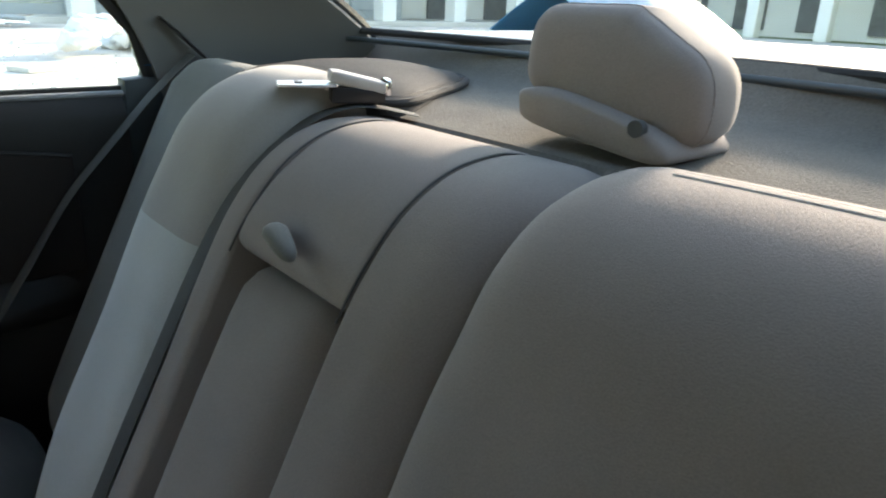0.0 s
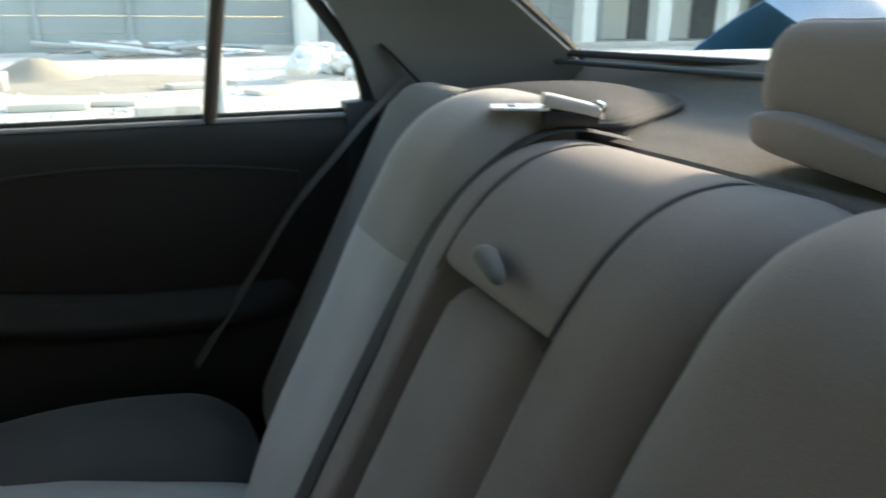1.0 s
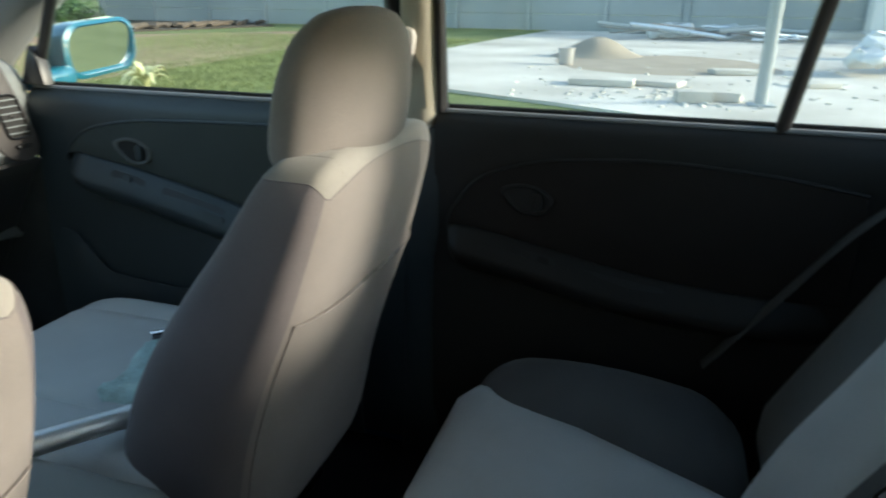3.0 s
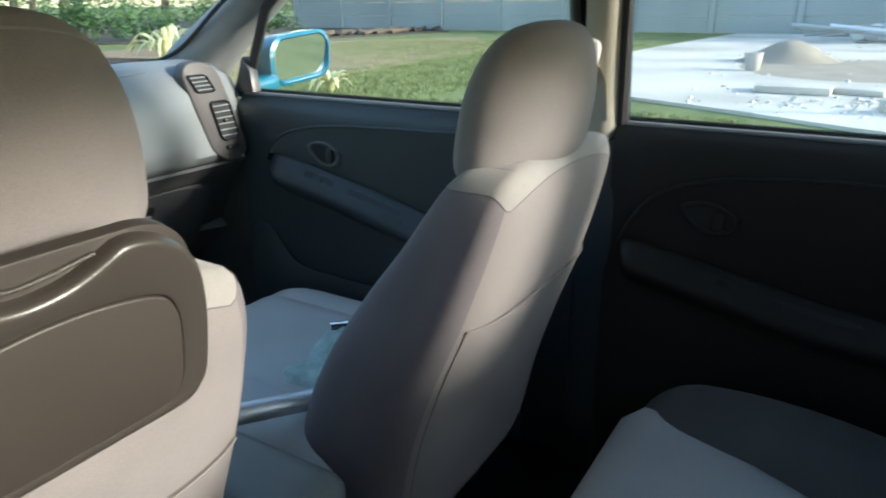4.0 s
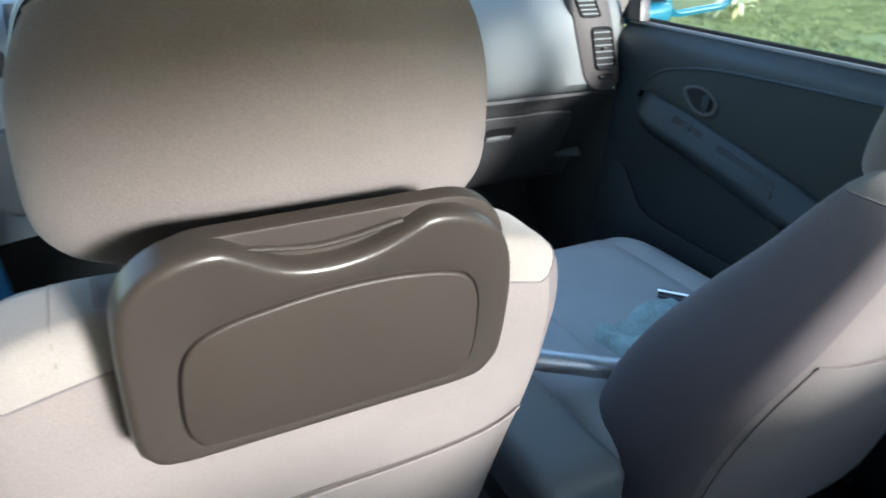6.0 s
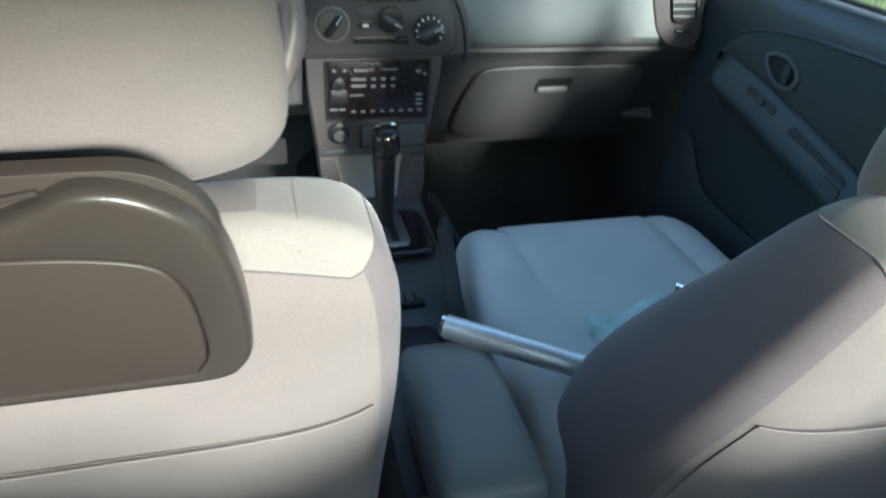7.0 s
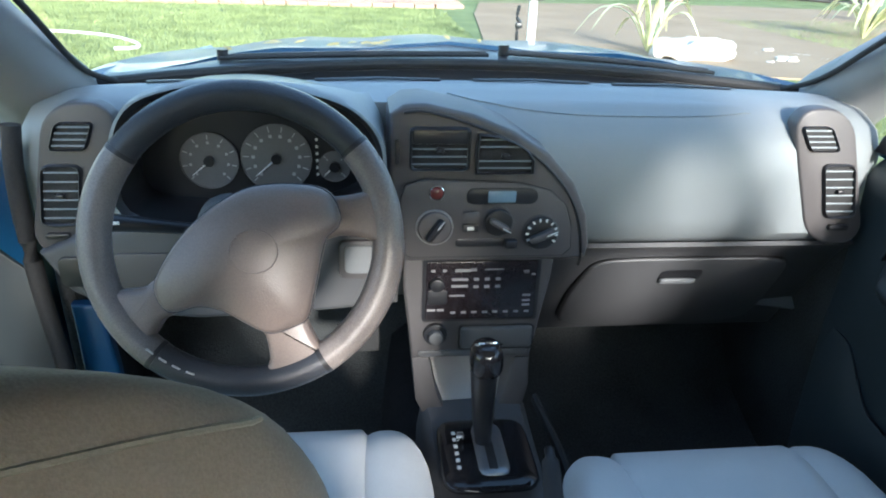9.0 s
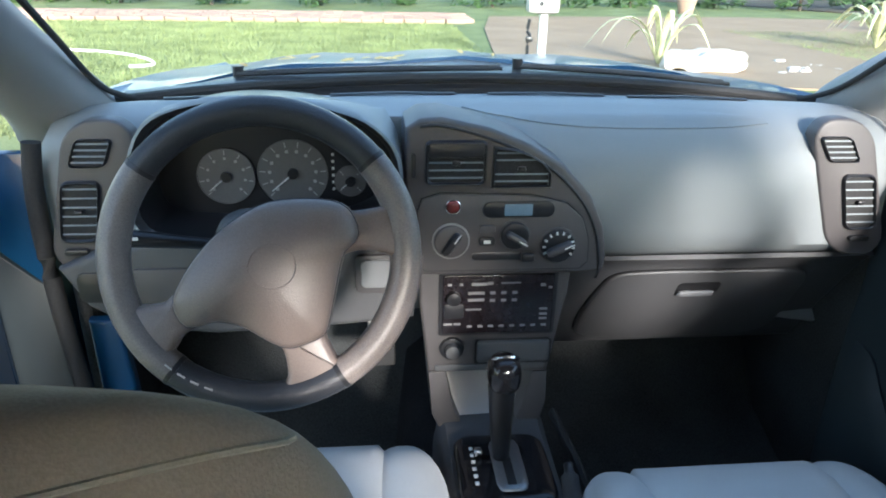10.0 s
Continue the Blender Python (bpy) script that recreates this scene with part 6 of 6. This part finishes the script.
part("shaft", cyl((8.3, -1.65, GROUND), (8.3, -1.65, GROUND + 3.2), 0.075, n=16), FENCE, pl)
part("foot", box((8.3, -1.65, GROUND + 0.04), (0.3, 0.3, 0.04), 0.005), FENCE, pl)

# blue tarpaulin behind
tp = thing("tarpaulin_cover", (13, -17, GROUND), "blue tarpaulin stretched over a stack", "tarpaulin")
rows = [[(x + 11.5, y - 17.0, GROUND + 2.1 * max(0.0, 1 - abs(x) / 2.4) ** 0.7 * (1 - 0.25 * abs(y) / 3) + 0.05 * noise.noise(Vector((x, y, 0))) + 0.02) for x in span(-2.4, 2.4, 16)] for y in span(-3, 3, 12)]
part("sheet", sheet(rows, 0.02), TARP, tp)

def fallen_leaves():
    """Small dry leaves lying on the bonnet."""
    rl = random.Random(77)
    bm = bmesh.new()
    for _ in range(15):
        x, y = rl.choice((rl.uniform(-0.30, -0.12), rl.uniform(-0.48, -0.30), rl.uniform(0.0, 0.10))), rl.uniform(1.27, 1.36)
        z, a, n = hood_z(x, y) + 0.003, rl.uniform(0, 6.3), rl.uniform(0.010, 0.020)
        u, v = Vector((math.cos(a), math.sin(a), rl.uniform(-0.1, 0.3))), Vector((-math.sin(a), math.cos(a), rl.uniform(-0.1, 0.2)))
        c = Vector((x, y, z))
        mid = [bm.verts.new(c + u * n * q + Vector((0, 0, 0.004 * (1 - q * q)))) for q in (-1, -0.3, 0.4, 1)]
        for sgn in (-1, 1):
            side = [bm.verts.new(c + u * n * q + v * sgn * n * 0.45 + Vector((0, 0, 0.001))) for q in (-0.35, 0.35)]
            bm.faces.new((mid[0], mid[1], side[0]))
            bm.faces.new((mid[1], mid[2], side[1], side[0]))
            bm.faces.new((mid[2], mid[3], side[1]))
    solo("fallen_leaves", bm, LEAF_DRY, (-0.2, 1.3, 0.70), "dry yellow leaves scattered on the blue bonnet", "leaves", kind="stuff")


fallen_leaves()

# front garden: brick edging, hose, post, plants
edging = thing("brick_edging", (-4, 17, GROUND), "band of pale red bricks along the lawn", "brick edging", kind="structure")
bb = bmesh.new()
bmesh.ops.create_cube(bb, size=1)
bmesh.ops.scale(bb, vec=(0.42, 0.22, 0.10), verts=bb.verts)
bmesh.ops.bevel(bb, geom=bb.edges[:], offset=0.012, segments=1, affect="EDGES")
bme = bpy.data.meshes.new("brick")
bb.to_mesh(bme)
bb.free()
bme.materials.append(BRICK)
for r_ in range(9):
    for k in range(30):
        ob = new("brick", bme)
        ob.parent = edging
        x = -11.5 + 0.45 * k + 0.22 * (r_ % 2)
        ob.matrix_local = pose(x + 4 + rng.uniform(-0.01, 0.01), -1.9 + 0.25 * r_ + 0.09 * (x + 4) * 0.4 + rng.uniform(-0.01, 0.01), 0.045 + rng.uniform(-0.012, 0.012), 0, 0, rng.uniform(-2, 2))
solo("garden_hose", tube(curve3([(-5.6, 9.7, GROUND + 0.04), (-4.6, 9.9, GROUND + 0.04), (-3.7, 9.6, GROUND + 0.04), (-3.1, 9.0, GROUND + 0.04), (-2.9, 8.5, GROUND + 0.04), (-3.1, 8.3, GROUND + 0.05)], 8), 0.022, 8), HOSE, (-4, 9.3, GROUND), "pale garden hose lying on the grass", "hose")
st_ = thing("meter_post", (1.92, 8.6, GROUND), "white pipe post with a small grey box on top", "post")
part("pipe", cyl((1.92, 8.6, GROUND), (1.92, 8.6, 0.33), 0.055, n=16), WHITE, st_)
part("meter_box", soft((1.90, 8.6, 0.47), (0.40, 0.2, 0.32), 0.05, 4), PLATE, st_, "pale grey meter box")
part("box_base", soft((1.93, 8.6, 0.325), (0.24, 0.16, 0.05), 0.02, 3), FASCIA, st_)
part("dial", cyl((1.86, 8.505, 0.43), (1.86, 8.49, 0.43), 0.028, n=16), BLACK, st_)
part("side_pipe", tube(curve3([(1.735, 8.58, -0.22), (1.73, 8.58, -0.05), (1.755, 8.58, 0.04), (1.72, 8.58, 0.10), (1.74, 8.58, 0.24)], 5), 0.022, 8), BLACK, st_)
part("elbow", tube([(1.66, 8.58, -0.25), (1.71, 8.58, -0.255), (1.735, 8.58, -0.21)], 0.022, 8), WHITE, st_)
part("tap", soft((1.745, 8.57, 0.0), (0.09, 0.06, 0.07), 0.015, 3), BLACK, st_)
pot = thing("flower_pot", (8.6, 19.5, GROUND), "terracotta flower pot on the far verge", "flower pot")
part("pot", cyl((8.6, 19.5, GROUND), (8.6, 19.5, GROUND + 0.5), 0.2, 0.3, 20, 0.01), BRICK, pot)
# Lump set where the ground has a pale patch.
solo("pale_lump", soft((4.02, 8.45, GROUND + 0.13), (1.0, 0.5, 0.26), 0.10, 12, warp=lambda co, h: co + noise.noise_vector(co * 3.5) * 0.10 + noise.noise_vector(co * 11) * 0.03), CONCRETE, (4.02, 8.45, GROUND), "pale lump beside the drive", "stone")

rs = random.Random(31)
for _ in range(16):
    sx, sy, sr = rs.uniform(5.0, 6.1), rs.uniform(8.1, 9.4), rs.uniform(0.03, 0.075)
    solo("pale_stone", soft((sx, sy, GROUND + sr * 0.35), (sr * 2.2, sr * 1.7, sr), sr * 0.4, 3, warp=lambda co, h: co + noise.noise_vector(co * 18) * 0.015), CONCRETE, (sx, sy, GROUND), "small pale stone lying on the drive", "stone", "scattered stones")


def strap_plant(c, n, length, seed, spread=1.0):
    """A clump of arching strap leaves."""
    r = random.Random(seed)
    p = thing("strap_leaf_plant", (c[0], c[1], GROUND), "clump of pale arching strap leaves", "plant", "strap plants")
    for k in range(n):
        a = r.uniform(0, 2 * math.pi)
        L = length * r.uniform(0.7, 1.1)
        out = r.uniform(0.25, 0.8) * spread
        pts = curve3([(c[0], c[1], GROUND), (c[0] + 0.35 * L * out * math.cos(a), c[1] + 0.35 * L * out * math.sin(a), GROUND + 0.55 * L), (c[0] + 0.8 * L * out * math.cos(a), c[1] + 0.8 * L * out * math.sin(a), GROUND + L * (0.95 - 0.35 * out)), (c[0] + 1.15 * L * out * math.cos(a), c[1] + 1.15 * L * out * math.sin(a), GROUND + L * (0.85 - 0.65 * out))], 3)
        m = len(pts)
        part("leaf", tube(pts, [0.035 * math.sin(math.pi * (0.15 + 0.83 * i / (m - 1))) + 0.003 for i in range(m)], 6, flat=0.25), LEAF_PALE, p)
    return p


strap_plant((3.66, 9.0), 11, 0.95, 3, 1.3)
strap_plant((8.35, 11.1), 34, 0.95, 5, 1.3)
strap_plant((6.95, 5.85), 22, 0.42, 8, 1.3)
strap_plant((11.0, 14.4), 24, 0.8, 9, 1.2)


def grass_field(name, boxes, n, label, h=0.055):
    """Tufts of grass blades over oblongs of lawn."""
    verts, faces = [], []
    r = random.Random(11)
    area = [abs((b[1] - b[0]) * (b[3] - b[2])) for b in boxes]
    for b, ar in zip(boxes, area):
        for k in range(int(n * ar / sum(area))):
            x, y = r.uniform(b[0], b[1]), r.uniform(b[2], b[3])
            z = gz(x, y)
            for j in range(3):
                a, hh = r.uniform(0, 6.28), h * r.uniform(0.5, 1.2)
                w_ = 0.007
                bx, by = x + r.uniform(-0.05, 0.05), y + r.uniform(-0.05, 0.05)
                i = len(verts)
                verts += [(bx - w_ * math.cos(a), by - w_ * math.sin(a), z), (bx + w_ * math.cos(a), by + w_ * math.sin(a), z), (bx + 0.5 * hh * math.sin(a), by - 0.5 * hh * math.cos(a), z + hh)]
                faces.append((i, i + 1, i + 2))
    me = bpy.data.meshes.new(name)
    me.from_pydata(verts, [], faces)
    me.materials.append(BLADE)
    return tagged(new(name, me), label, "grass", kind="stuff")


grass_field("grass", [(-9, 1.4, 5, 15), (3.5, 7.2, 0.5, 6.5), (7.2, 14, 4.5, 8), (7, 20, 5, 14)], 110000, "short sunlit lawn grass")


def crown(c, r, n, size, seed, squash=0.8):
    """Leaves in clumps with gaps between them."""
    rr = random.Random(seed)
    verts, faces = [], []
    blobs = [(Vector(c) + Vector((rr.gauss(0, 0.5) * r, rr.gauss(0, 0.5) * r, rr.gauss(0, 0.42) * r * squash)), r * rr.uniform(0.25, 0.5)) for k in range(14)]
    for k in range(n):
        b, br = blobs[k % len(blobs)]
        d = Vector((rr.gauss(0, 1), rr.gauss(0, 1), rr.gauss(0, 1))).normalized() * br * rr.uniform(0.5, 1.05)
        p = b + d
        u = Vector((rr.gauss(0, 1), rr.gauss(0, 1), rr.gauss(0, 0.6))).normalized() * size * rr.uniform(0.6, 1.3)
        v = u.orthogonal().normalized() * size * 0.35
        i = len(verts)
        verts += [p - u, p + v, p + u, p - v]
        faces.append((i, i + 1, i + 2, i + 3))
    me = bpy.data.meshes.new("crown")
    me.from_pydata(verts, [], faces)
    me.materials.append(LEAF)
    return me


def tree(c, h, r, seed, trunk=0.28):
    rr = random.Random(seed)
    t = thing("tree", (c[0], c[1], GROUND), "leafy garden tree with a brown trunk", "tree", "trees")
    top = Vector((c[0] + rr.uniform(-0.4, 0.4), c[1] + rr.uniform(-0.4, 0.4), GROUND + h * 0.72))
    base = Vector((c[0], c[1], GROUND - 0.05))
    pts = [base, base.lerp(top, 0.15) , base.lerp(top, 0.5) + Vector((0.15, -0.1, 0)), top]
    part("trunk", tube(curve3(pts, 4), [trunk * (1.45 - 0.3 * min(k, 2)) if k < 3 else trunk * (1 - 0.05 * k) for k in range(13)], 10), BARK, t)
    for k in range(6):
        a = rr.uniform(0, 6.28)
        s0 = base.lerp(top, rr.uniform(0.5, 0.95))
        e = s0 + Vector((math.cos(a) * r * 0.7, math.sin(a) * r * 0.7, r * rr.uniform(0.2, 0.6)))
        part("limb", tube([s0, s0.lerp(e, 0.5) + Vector((0, 0, 0.15)), e], [trunk * 0.4, trunk * 0.28, trunk * 0.1], 7), BARK, t)
    me = crown((top.x, top.y, top.z + r * 0.25), r, 2600, 0.22, seed)
    ob = new("crown", me)
    ob.parent = t
    ob.location = -Vector(t.location)
    return t


for k, (x, y, h, r) in enumerate(((31, 24, 8, 3.6), (20, 34, 7, 3.2), (36, 36, 9, 4), (8, 30, 7, 3.2), (-6, 32, 8, 3.5), (-16, 26, 7.5, 3.4), (24, 44, 9, 4), (15, -48, 9, 4.2), (2, -42, 8, 3.8), (-9, -38, 9, 4), (34, -46, 10, 4.5), (-20, -22, 8, 3.6), (-22, 4, 8, 3.6), (8, -30, 6.5, 3.0))):
    tree((x, y), h, r, 40 + k, 0.42 if k == 0 else 0.26)


# Extra tree row, added to darken the bonnet's reflection and the front skylight.
for k in range(9):
    tree((-26 + 6.4 * k, 33 + 3 * (k % 2)), 9.5, 4.4, 80 + k)


def shrub(c, r, h, seed):
    t = thing("shrub", (c[0], c[1], GROUND), "low green hedge shrub", "shrub", "shrubs")
    part("stem", cyl((c[0], c[1], GROUND - 0.02), (c[0], c[1], GROUND + h * 0.5), 0.06, 0.03, 8), BARK, t)
    me = crown((c[0], c[1], GROUND + h * 0.5), r, 900, 0.13, seed, h / (2 * r))
    ob = new("foliage", me)
    ob.parent = t
    ob.location = -Vector(t.location)


for k in range(13):
    shrub((-10 + 2.6 * k + rng.uniform(-0.5, 0.5), 20.3 + rng.uniform(-0.4, 1.2) + 0.10 * k), 1.1, 1.3, 200 + k)
for k in range(9):
    shrub((12 + 3.4 * k, 27 + rng.uniform(0, 3) + 0.3 * k), 2.2, 3.4, 300 + k)
# fallen branches on the soil
brs = thing("fallen_branches", (21, 17, GROUND), "dry fallen branches along the soil's edge", "branches")
for k in range(40):
    x, y = 17.5 + rng.uniform(0, 9), 17.2 + rng.uniform(0, 1.6)
    y -= 0.17 * (x - 17.5)
    a = rng.uniform(-0.5, 0.5) + 0.3
    L = rng.uniform(1.5, 4)
    part("branch", tube([(x, y, GROUND + 0.08), (x + L * 0.5 * math.cos(a), y + L * 0.5 * math.sin(a), GROUND + 0.16), (x + L * math.cos(a), y + L * math.sin(a) + 0.2, GROUND + 0.07)], [0.09, 0.07, 0.02], 6), BARK, brs)
